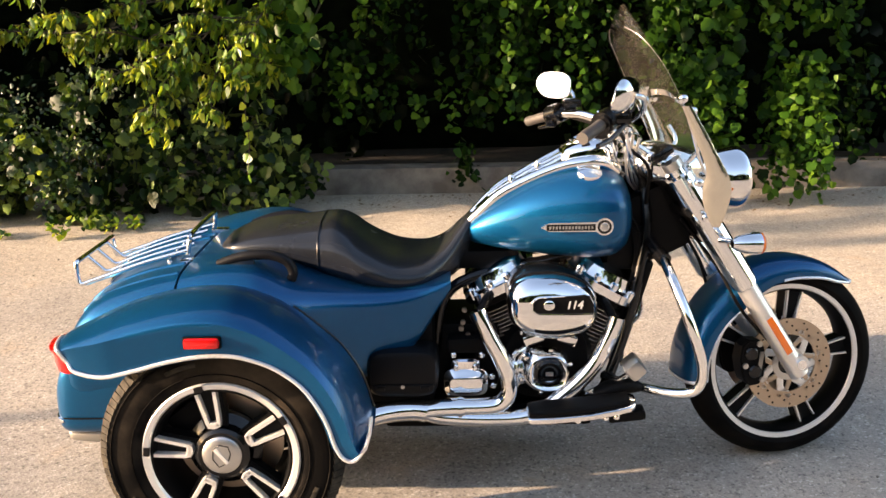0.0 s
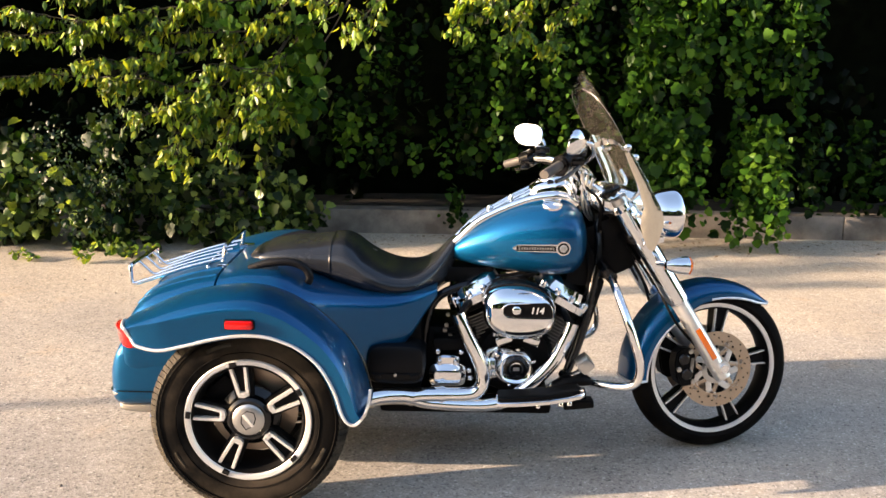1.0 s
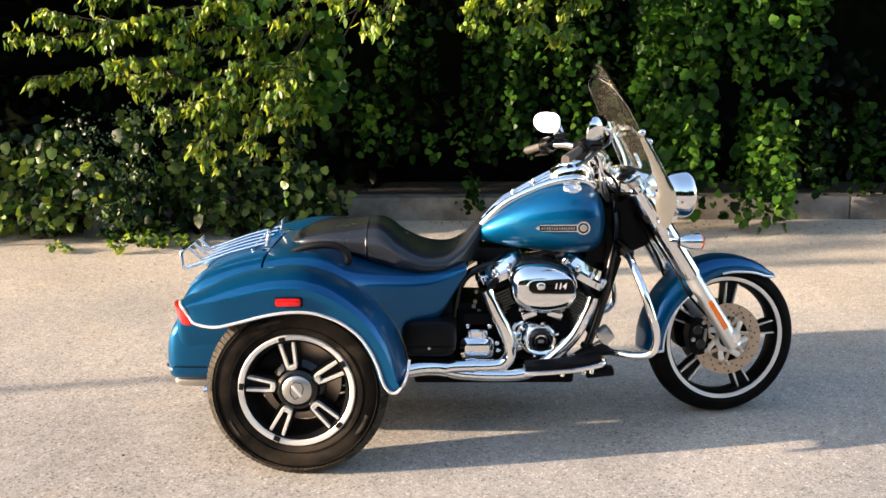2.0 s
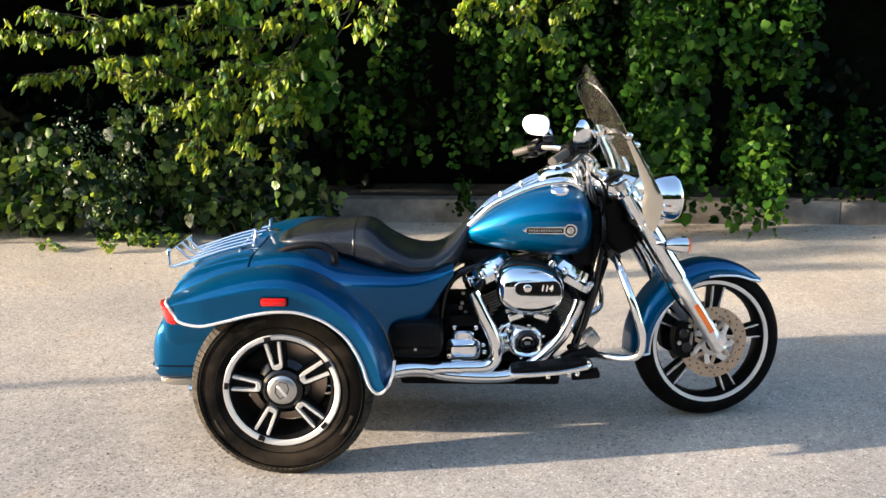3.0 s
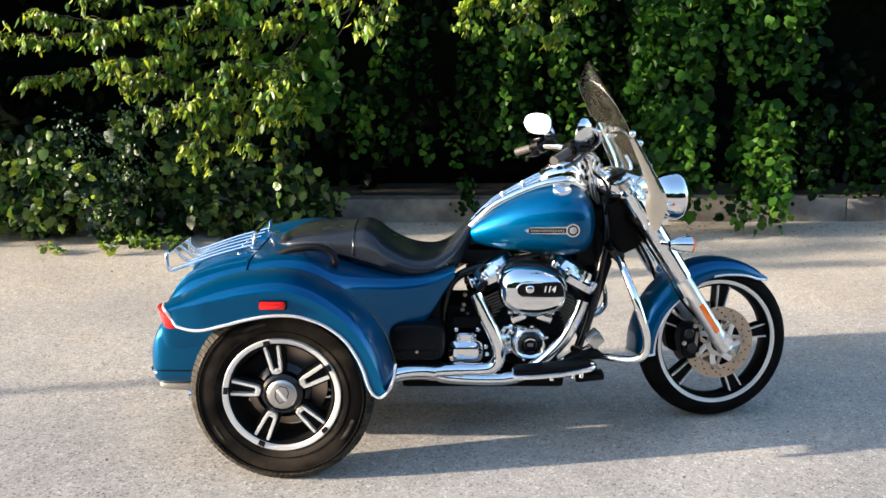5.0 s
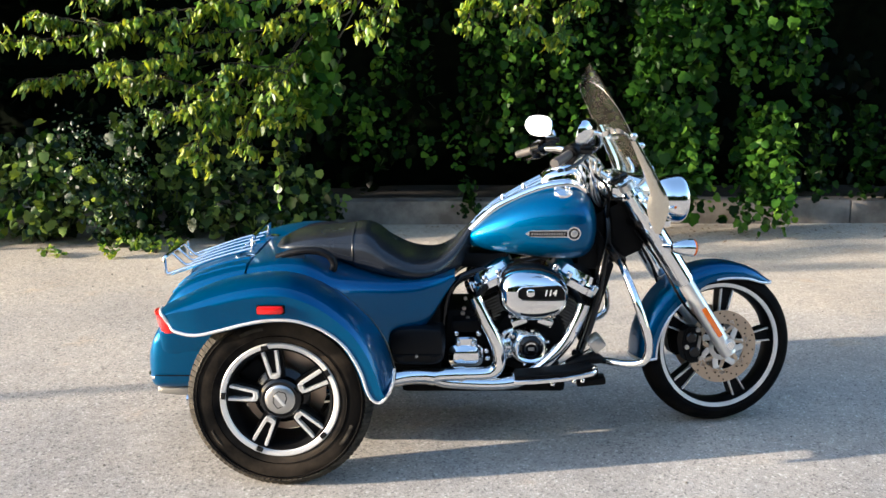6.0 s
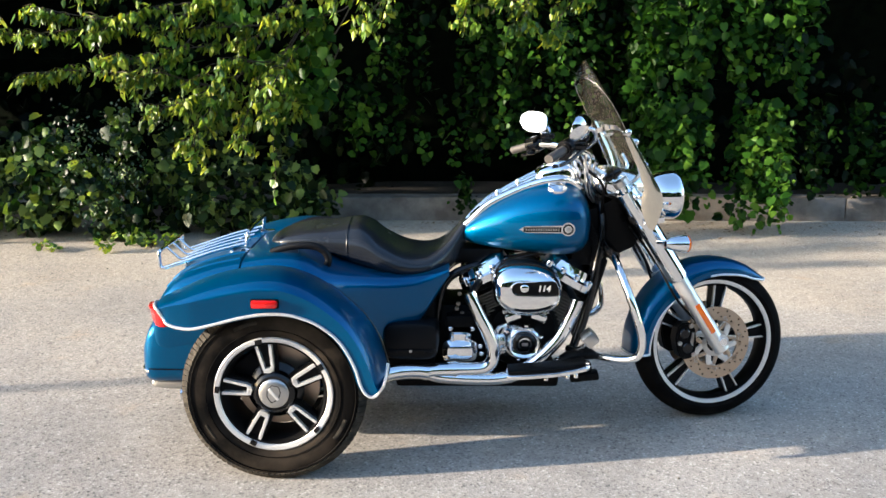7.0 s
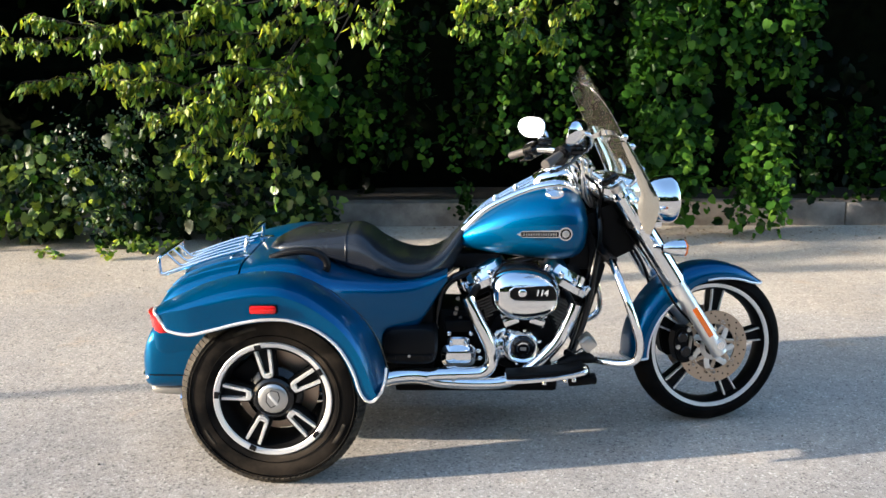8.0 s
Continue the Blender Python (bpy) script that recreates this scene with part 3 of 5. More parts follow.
# ---- small things on the asphalt ----
def weed(x, y, size, seed, count=26):
    rr = np.random.default_rng(seed)
    w = thing("weed", "small green weed growing on the asphalt", "weed", "weeds by the hedge", at=(x, y, 0))
    bm = bmesh.new()
    pts, nrm = [], []
    for k in range(7):
        a, h = rr.uniform(0, 6.28), rr.uniform(0.5, 1.0) * size
        end = Vector((math.cos(a) * size * 0.6, math.sin(a) * size * 0.6, h))
        tube([(0, 0, 0.0), end * 0.5 + Vector((0, 0, 0.01)), end], (0.003, 0.0015), 5, 3, bm)
        for q in range(count // 7):
            pts.append(end * rr.uniform(0.35, 1.05))
            nrm.append((rr.normal(0, 0.5), rr.normal(-0.4, 0.5), 1.0))
    part("stem", bm, TWIG, w)
    ob = leaf_mesh("leaves", pts, nrm, rr.uniform(0.03, 0.06, len(pts)), LEAF_TREE, seed, 0.6, 0.2)
    ob.parent = w


weed(-1.915, 3.04, 0.13, 1, 40)
weed(-2.42, 3.12, 0.09, 2)
weed(-2.30, 3.05, 0.07, 3)
weed(-1.62, 3.18, 0.10, 4)
weed(-1.50, 3.25, 0.12, 5)
rr = np.random.default_rng(9)
n = 420
lp = np.stack([rr.uniform(-3.4, 4.6, n), 4.22 - np.abs(rr.normal(0, 0.35, n)), np.full(n, 0.008)], axis=1)
litter = leaf_mesh("leaf_litter", lp, np.array([0, 0, 1.0]) + rr.normal(0, 0.18, (n, 3)), rr.uniform(0.015, 0.045, n), mat("dry_leaf", (0.14, 0.09, 0.04), 0.8), 12, 0.6, 0.0)
tagged(litter, "scattered dry brown leaf litter along the curb", "litter", kind="stuff")
bm = bmesh.new()
for k in range(160):
    x, y = rr.uniform(-3, 4), rr.uniform(-1.6, 4.1)
    s = rr.uniform(0.003, 0.009)
    box((x, y, s * 0.4), (s * 1.4, s, s * 0.8), s * 0.25, pose(0, 0, 0, 0, 0, rr.uniform(0, 180)), bm, 1)
tagged(part("loose_gravel", bm, CONCRETE, None), "loose grey grit scattered over the asphalt", "gravel", kind="stuff")


# ---- the three-wheeled motorcycle ----
trike = thing("motor_tricycle", "teal-blue three-wheeled touring motorcycle with chrome engine and black seat", "motorcycle")

RAKE = radians(26)
AXLE_R, AXLE_F = Vector((0.0, 0.0, 0.325)), Vector((1.668, 0.03, 0.319))
STEER = Matrix.Translation(AXLE_F) @ Matrix.Rotation(radians(12.0), 4, Vector((-math.sin(RAKE), 0, math.cos(RAKE)))) @ Matrix.Translation(-AXLE_F)


# -- rear body --
MID_Y = -0.085      # the rear body's middle line


def rear_hull(stations, n, p):
    bm = hull_x([(x, z0, z1, w + MID_Y) for x, z0, z1, w in stations], n, p)
    bm.transform(Matrix.Translation((0, MID_Y, 0)))
    return bm


FLIP = Matrix.Translation((0, 2 * MID_Y, 0)) @ Matrix.Diagonal((1, -1, 1, 1))
# lower lip, crease and inner seam of the right rear fender, as (x, z)
LIP = [(-0.338, 0.618), (-0.318, 0.597), (-0.25, 0.586), (-0.17, 0.602), (-0.085, 0.624), (-0.005, 0.637), (0.07, 0.637), (0.125, 0.624),
       (0.180, 0.600), (0.238, 0.554), (0.275, 0.50), (0.300, 0.445), (0.316, 0.39), (0.335, 0.358), (0.362, 0.352), (0.39, 0.385)]
CREASE = [(-0.352, 0.648), (-0.318, 0.659), (-0.255, 0.673), (-0.18, 0.692), (-0.10, 0.710), (-0.025, 0.7205), (0.045, 0.718), (0.100, 0.704),
          (0.150, 0.682), (0.205, 0.645), (0.260, 0.597), (0.305, 0.535), (0.338, 0.465), (0.358, 0.405), (0.374, 0.372), (0.392, 0.392)]
SEAM = [(-0.408, 0.602), (-0.385, 0.618), (-0.307, 0.654), (-0.215, 0.694), (-0.117, 0.718), (-0.025, 0.727), (0.045, 0.722), (0.100, 0.704),
        (0.150, 0.680), (0.205, 0.642), (0.255, 0.598), (0.305, 0.550), (0.350, 0.48), (0.372, 0.42), (0.385, 0.37), (0.395, 0.36)]


def rear_fender(side):
    lip, crease, seam = (spline([Vector((x, 0, z)) for x, z in line], 4) for line in (LIP, CREASE, SEAM))
    mid = Vector((0.0, 0, 0.36))
    rings = []
    for i, (a, c, b) in enumerate(zip(lip, crease, seam)):
        q = i / (len(lip) - 1)
        swell = min(1.0, 0.6 + 2.4 * q) * (1.0 if q < 0.7 else 1.0 - 2.6 * (q - 0.7))
        out = (c * 0.5 + b * 0.5 - mid).normalized()
        y0 = 0.700 - 0.022 * max(0, 1 - q * 7)
        yc = y0 + 0.009
        flank = spline([(a.x, -y0, a.z), (a.x * 0.5 + c.x * 0.5, -y0 - 0.0045, a.z * 0.5 + c.z * 0.5), (c.x, -yc, c.z)], 4)
        bow = []
        for t, h in ((0.022, 0.20), (0.10, 0.55), (0.28, 0.88), (0.52, 1.0), (0.78, 0.64), (1.0, 0.0)):
            v = c.lerp(b, t) + out * (0.034 * swell * h)
            bow.append((v.x, -yc + (yc - 0.41) * t, v.z))
        rings.append(flank + spline(bow, 4))
    inner = [[v + (Vector((mid.x, v.y, mid.z)) - v).normalized() * 0.012 + Vector((0, 0.006, 0)) for v in r] for r in rings]
    bm = loft([r + list(reversed(k)) for r, k in zip(rings, inner)])
    if side > 0:
        bm.transform(FLIP)
    fender = part("rear_fender", bm, PAINT, trike, "teal-blue flared rear fender", sharp=50)
    brim = [v + Vector((-0.003, -0.002, 0)) for v in reversed(rings[0][1:22])] + [r[0] + Vector((0, -0.002, -0.003)) for r in rings]
    edge = tube(brim + [Vector((0.402, -0.692, 0.42)), Vector((0.406, -0.680, 0.46))], 0.0052, 8, straight=True)
    if side > 0:
        edge.transform(FLIP)
    part("edge_trim", edge, TRIM, fender, "silver edge trim")
    bead = tube([r[-1] + Vector((0.003, -0.004, 0.003)) for r in rings[34:58]], 0.004, 6, straight=True)
    if side > 0:
        bead.transform(FLIP)
    part("fender_welt", bead, BLACK, fender)
    # side marker and tail lamp
    s = 1 if side < 0 else -1
    part("side_marker", box((0.006, (MID_Y if s < 0 else 0) * 2 - 0.7140 * s, 0.673), (0.088, 0.020, 0.027), 0.010), RED, fender, "red side marker lens")
    part("marker_bezel", box((0.006, (MID_Y if s < 0 else 0) * 2 - 0.7085 * s, 0.673), (0.094, 0.014, 0.032), 0.006), MATTE, fender)
    end = rings[0] + [Vector((-0.405, -0.43, 0.568)), Vector((-0.385, -0.55, 0.572)), Vector((-0.345, -0.665, 0.578))]
    heart = sum(end, Vector()) / len(end)
    lens = loft([[heart + (v - heart) * k + Vector((dx, 0, 0)) for v in end] for k, dx in ((0.95, 0.02), (0.99, 0.0), (0.97, -0.012), (0.86, -0.024), (0.6, -0.030), (0.3, -0.032))])
    if side > 0:
        lens.transform(FLIP)
    part("tail_lamp", lens, RED, fender, "red tail lamp lens")


rear_fender(-1)
rear_fender(1)

# trunk tub and lid
TUB = [(-0.470, 0.42, 0.50, 0.38), (-0.465, 0.40, 0.56, 0.40), (-0.445, 0.38, 0.608, 0.41), (-0.41, 0.36, 0.655, 0.412), (-0.36, 0.36, 0.687, 0.412),
       (-0.25, 0.36, 0.722, 0.412), (-0.15, 0.36, 0.742, 0.412)]
part("trunk_lid", rear_hull(TUB, 48, 5.0), PAINT, trike, "teal-blue trunk lid", sharp=50)
SHOULDER = [(-0.139, 0.36, 0.744, 0.412), (-0.05, 0.36, 0.757, 0.412), (0.04, 0.38, 0.755, 0.412), (0.10, 0.40, 0.740, 0.408), (0.17, 0.38, 0.705, 0.395), (0.23, 0.37, 0.685, 0.36),
            (0.30, 0.37, 0.668, 0.322), (0.38, 0.38, 0.655, 0.29), (0.46, 0.42, 0.652, 0.268), (0.52, 0.495, 0.657, 0.255), (0.57, 0.580, 0.666, 0.243), (0.61, 0.645, 0.674, 0.23)]
body_bm = rear_hull(SHOULDER, 56, 6.5)
for v in body_bm.verts:
    # the side tucks in below the seat
    tuck = min(1.0, max(0.0, (v.co.x - 0.10) / 0.20)) * max(0.0, 0.645 - v.co.z) * 0.55
    v.co.y = MID_Y + (v.co.y - MID_Y) * (1.0 - min(0.55, tuck))
part("rear_body", body_bm, PAINT, trike, "teal-blue rear bodywork", sharp=50)
BUMPER = [(-0.520, 0.31, 0.39, 0.35), (-0.515, 0.285, 0.43, 0.375), (-0.495, 0.268, 0.49, 0.395), (-0.46, 0.264, 0.53, 0.405), (-0.38, 0.264, 0.55, 0.408), (-0.32, 0.266, 0.55, 0.408)]
valance = part("rear_valance", rear_hull(BUMPER, 40, 6.0), PAINT, trike, "teal-blue rear valance", sharp=50)
part("bumper_strip", rear_hull([(-0.530, 0.318, 0.330, 0.345), (-0.526, 0.310, 0.338, 0.365), (-0.512, 0.310, 0.338, 0.388), (-0.495, 0.318, 0.330, 0.398)], 40, 6.0), CHROME, valance, "chrome bumper strip")
part("valance_crease", tube([(-0.49, -0.4035, 0.338), (-0.46, -0.4075, 0.338), (-0.40, -0.4085, 0.338), (-0.325, -0.4085, 0.338)], 0.0022, 6), MATTE, valance)
part("lower_skirt", rear_hull([(-0.500, 0.264, 0.280, 0.350), (-0.485, 0.252, 0.288, 0.378), (-0.40, 0.249, 0.292, 0.394), (-0.33, 0.252, 0.292, 0.394)], 40, 6.0), FIN, valance, "grey lower skirt")

for y in (-0.31, -0.235, 0.065, 0.14):
    drop = 0.007 if y in (-0.31, 0.14) else 0.0
    part("lid_rib", tube([(-0.428, y, 0.632 - drop), (-0.39, y, 0.664 - drop), (-0.34, y, 0.689 - drop), (-0.25, y, 0.7185 - drop), (-0.155, y, 0.738 - drop)], 0.0085, 10), PAINT, trike, "raised rib on the trunk lid")

# luggage rack: the rails rise aslant to the rear cross tube, the outer pair runs on to the corners
RAILS = [-0.083, 0.0, 0.083]
FRONT = [(-0.40, 0.690), (-0.30, 0.724), (-0.20, 0.751), (-0.165, 0.760)]
loop = [(x, -0.165, z) for x, z in reversed(FRONT)] + [(-0.455, -0.165, 0.672), (-0.488, -0.165, 0.662), (-0.500, -0.163, 0.672), (-0.503, -0.160, 0.715), (-0.500, -0.150, 0.728), (-0.498, -0.10, 0.730)]
rack = part("luggage_rack", tube(loop + [(x, -y, z) for x, y, z in reversed(loop)], 0.0075, 12), CHROME, trike, "chrome luggage rack")
for y in RAILS:
    part("rack_rail", tube([(-0.499, y, 0.728), (-0.470, y, 0.700), (-0.448, y, 0.680), (-0.428, y, 0.679)] + [(x, y, z) for x, z in FRONT], 0.0065, 10), CHROME, rack)
part("rack_hoop", tube([(-0.165, -0.165, 0.748), (-0.158, -0.16, 0.79), (-0.156, -0.13, 0.806), (-0.156, 0.13, 0.806), (-0.158, 0.16, 0.79), (-0.165, 0.165, 0.748)], 0.0075, 10), CHROME, rack)
for x, z in ((-0.22, 0.742), (-0.40, 0.68)):
    part("rack_crossbar", tube([(x, -0.17, z - 0.008), (x, 0.17, z - 0.008)], 0.006, 10), CHROME, rack)
    for y in (-0.165, 0.165):
        part("rack_foot", lathe([(0.014, -0.03), (0.014, -0.022), (0.008, -0.018), (0.008, 0.0)], 12, Matrix.Translation((x, y, z - 0.008))), CHROME, rack)
for y in (-0.19, 0.19):
    part("lid_hinge", box((-0.15, y, 0.735), (0.06, 0.03, 0.018), 0.006), CHROME, rack)

# passenger grab rails
for s in (-1, 1):
    side_y = (0.0 if s < 0 else -0.09)
    pts = [(-0.045, 0.29 * s, 0.752), (0.005, 0.295 * s, 0.770), (0.057, 0.30 * s, 0.780), (0.11, 0.30 * s, 0.778), (0.150, 0.30 * s, 0.760), (0.166, 0.30 * s, 0.728), (0.155, 0.30 * s, 0.70), (0.135, 0.285 * s, 0.675)]
    rail = part("grab_rail", tube([(x, y + side_y, z) for x, y, z in pts], 0.0140, 14), PLASTIC, trike, "black passenger grab rail")
    part("rail_base", loft([oval((x, 0.29 * s + side_y, z), (0, 1, 0), (0, 0, 1), w, h, 16) for x, z, w, h in ((-0.055, 0.748, 0.006, 0.006), (-0.03, 0.752, 0.014, 0.012), (0.02, 0.757, 0.015, 0.018), (0.055, 0.762, 0.008, 0.02))]), STEEL, rail)

# seat
PILLION = [(-0.092, 0.738, 0.746, 0.05), (-0.075, 0.73, 0.766, 0.11), (-0.03, 0.728, 0.787, 0.15), (0.055, 0.72, 0.806, 0.172), (0.14, 0.70, 0.814, 0.182), (0.205, 0.67, 0.822, 0.188), (0.222, 0.66, 0.825, 0.190)]
RIDER = [(0.220, 0.658, 0.824, 0.189), (0.235, 0.648, 0.827, 0.192), (0.27, 0.636, 0.826, 0.199), (0.31, 0.628, 0.806, 0.207), (0.355, 0.622, 0.768, 0.217), (0.44, 0.618, 0.724, 0.222), (0.527, 0.618, 0.718, 0.200),
         (0.59, 0.625, 0.748, 0.150), (0.635, 0.65, 0.792, 0.100), (0.665, 0.70, 0.822, 0.065), (0.682, 0.75, 0.826, 0.045)]
seat = part("seat", hull_x(RIDER, 44, 2.5), VINYL, trike, "black smooth vinyl rider saddle", sharp=60)
part("pillion_pad", hull_x(PILLION, 44, 2.5), VINYL, seat, sharp=60)
part("seat_welt", tube(oval((0.221, 0, 0.7415), (0, 1, 0), (0, 0, 1), 0.1905, 0.0845, 44, 2.5), 0.0022, 6, straight=True), VINYL, seat)
part("seat_skirt", hull_x([(0.30, 0.622, 0.655, 0.18), (0.36, 0.610, 0.652, 0.222), (0.46, 0.606, 0.648, 0.224), (0.54, 0.612, 0.65, 0.19), (0.60, 0.635, 0.66, 0.13)], 36, 4.0), MATTE, seat)

# -- fuel tank --
TANK = [(0.652, 0.752, 0.782, 0.03), (0.665, 0.742, 0.80, 0.055), (0.70, 0.733, 0.835, 0.085), (0.76, 0.722, 0.88, 0.12), (0.84, 0.711, 0.928, 0.155), (0.92, 0.703, 0.962, 0.182),
        (1.0, 0.697, 0.982, 0.20), (1.06, 0.695, 0.984, 0.20), (1.11, 0.705, 0.965, 0.185), (1.14, 0.735, 0.925, 0.155), (1.155, 0.785, 0.875, 0.10)]
tank = part("fuel_tank", hull_x(TANK, 44, 2.7), PAINT, trike, "teal-blue teardrop fuel tank", sharp=60)
CONSOLE = [(0.672, 0.775, 0.806, 0.022), (0.70, 0.80, 0.848, 0.034), (0.76, 0.84, 0.895, 0.043), (0.84, 0.88, 0.942, 0.05), (0.92, 0.92, 0.985, 0.055), (0.99, 0.95, 1.02, 0.062), (1.04, 0.95, 1.03, 0.07), (1.08, 0.94, 1.00, 0.07), (1.115, 0.91, 0.955, 0.06), (1.135, 0.88, 0.92, 0.04)]
console = part("tank_console", hull_x(CONSOLE, 32, 3.2), BLACK, tank, "black and chrome tank console")
for s in (-1, 1):
    part("console_rail", tube([(0.675, 0.030 * s, 0.803), (0.76, 0.052 * s, 0.886), (0.84, 0.062 * s, 0.932), (0.92, 0.072 * s, 0.967), (0.99, 0.088 * s, 0.988), (1.06, 0.096 * s, 0.992), (1.11, 0.078 * s, 0.963)], 0.0185, 14), CHROME, tank, "chrome console edge rail")
    part("top_rail", tube([(0.73, 0.018 * s, 0.878), (0.80, 0.026 * s, 0.925), (0.88, 0.032 * s, 0.972), (0.95, 0.036 * s, 1.008)], 0.007, 10), CHROME, console)
part("console_plate", hull_x([(0.69, 0.82, 0.843, 0.018), (0.76, 0.87, 0.903, 0.032), (0.84, 0.92, 0.951, 0.040), (0.92, 0.96, 0.994, 0.044), (0.96, 0.98, 1.016, 0.046)], 24, 3.4), CHROME, console)
part("console_nacelle", hull_x([(0.945, 0.95, 1.012, 0.04), (0.96, 0.95, 1.030, 0.062), (1.01, 0.95, 1.050, 0.078), (1.06, 0.95, 1.058, 0.084), (1.095, 0.94, 1.040, 0.08), (1.125, 0.91, 0.965, 0.06)], 28, 3.6), CHROME, console, "chrome instrument nacelle")
for x, z in ((0.80, 0.94), (0.88, 0.982)):
    part("console_knob", lathe([(0.012, -0.01), (0.012, 0.006), (0.008, 0.012), (0.0, 0.013)], 16, Matrix.Translation((x, -0.03, z - 0.004))), CHROME, console)
part("nacelle_slot", box((1.03, -0.062, 1.036), (0.05, 0.02, 0.02), 0.005, pose(0, 0, 0, 30, 8, 0)), BLACK, console)
dial_m = Matrix.Translation((1.035, 0, 1.044)) @ pose(0, 0, 0, 0, -14, 0)
part("speedometer", lathe([(0.058, -0.03), (0.060, 0.006), (0.055, 0.014), (0.050, 0.010), (0.0, 0.010)], 32, dial_m), CHROME, console)
part("dial_face", lathe([(0.049, 0.0105), (0.0, 0.0125)], 32, dial_m), BLACK, console)
for s in (-1, 1):
    cap_m = Matrix.Translation((1.022, 0.122 * s, 0.961)) @ pose(0, 0, 0, 22 * -s, 2, 0)
    part("filler_cap", lathe([(0.036, -0.03), (0.038, 0.004), (0.035, 0.011), (0.022, 0.016), (0.0, 0.018)], 32, cap_m), CHROME, tank, "chrome filler cap")
    # bar-shaped badge with a round end
    badge_m = Matrix.Translation((0.985, 0.2005 * s, 0.822)) @ pose(0, 0, 0, 90 if s < 0 else -90, 0, 0)
    out = [(-0.112, 0.0), (-0.09, 0.0125), (0.050, 0.0145)] + [(0.072 + 0.026 * math.cos(radians(a)), 0.026 * math.sin(radians(a))) for a in range(140, -150, -20)] + [(0.050, -0.0145), (-0.09, -0.0125)]
    if s > 0:
        out = [(x, -y) for x, y in reversed(out)]
    badge = part("tank_badge", plate(out, -0.006, 0.004, badge_m, 0.0015), CHROME, tank, "chrome bar-shaped tank badge")
    part("badge_bar", box((0.960, 0.2045 * s, 0.8215), (0.142, 0.002, 0.0190), 0.0), BLACK, badge)
    for k in range(14):
        part("badge_letter", box((0.900 + 0.0093 * k, 0.2056 * s, 0.8215), (0.0058 - 0.0016 * (k % 3 == 1), 0.002, 0.0085), 0.0), SATIN, badge)
    part("badge_disc", lathe([(0.0205, 0.0), (0.0205, 0.005), (0.014, 0.005), (0.014, 0.0035), (0.0, 0.0035)], 24, Matrix.Translation((1.057, 0.2005 * s, 0.822)) @ pose(0, 0, 0, 90 if s < 0 else -90)), BLACK, badge)
    part("badge_emblem", lathe([(0.011, 0.0), (0.011, 0.006), (0.006, 0.0075), (0.0, 0.0075)], 20, Matrix.Translation((1.057, 0.2005 * s, 0.822)) @ pose(0, 0, 0, 90 if s < 0 else -90)), SATIN, badge)

# -- frame --
def frame_tube(pts, r=0.017, name="frame_tube", material=BLACK):
    return part(name, tube(pts, r, 12), material, trike)


for s in (-1, 1):
    frame_tube([(1.20, 0.035 * s, 0.90), (1.205, 0.07 * s, 0.78), (1.17, 0.10 * s, 0.58), (1.115, 0.12 * s, 0.38), (1.06, 0.13 * s, 0.27), (0.94, 0.13 * s, 0.235), (0.60, 0.14 * s, 0.235), (0.35, 0.16 * s, 0.26)])
    frame_tube([(1.12, 0.05 * s, 0.80), (0.95, 0.07 * s, 0.70), (0.75, 0.09 * s, 0.665), (0.60, 0.11 * s, 0.60), (0.56, 0.13 * s, 0.42), (0.54, 0.14 * s, 0.26)])
part("steering_head", tube([(1.175, 0, 0.94), (1.245, 0, 0.795)], 0.038, 20), BLACK, trike)
part("head_gusset", box((1.245, 0, 0.795), (0.15, 0.11, 0.22), 0.03, pose(0, 0, 0, 0, -26, 0)), MATTE, trike)
part("oil_cooler", box((1.165, 0, 0.52), (0.045, 0.17, 0.34), 0.012, pose(0, 0, 0, 0, 16, 0)), MATTE, trike, "black oil cooler between the frame tubes")
part("coil_cover", box((1.15, 0, 0.72), (0.13, 0.15, 0.14), 0.025), MATTE, trike)
for k in range(8):
    part("wiring", tube([(1.10 + 0.012 * k, -0.05 - 0.006 * k, 0.86 - 0.012 * k), (1.17, -0.09, 0.80 - 0.02 * k), (1.19 - 0.008 * k, -0.085, 0.66 - 0.02 * k), (1.14, -0.10, 0.56 - 0.03 * k)], 0.0045, 6), MATTE, trike)
part("inner_tub", box((0.36, 0, 0.42), (0.40, 0.38, 0.30), 0.03), MATTE, trike)
part("axle_cradle", box((-0.02, MID_Y * 0.5, 0.265), (0.46, 0.54, 0.31), 0.03), MATTE, trike)
part("induction_box", box((0.72, 0, 0.690), (0.20, 0.14, 0.06), 0.015), MATTE, trike)
part("belly_pan", box((0.72, 0, 0.215), (0.64, 0.36, 0.06), 0.02), MATTE, trike)

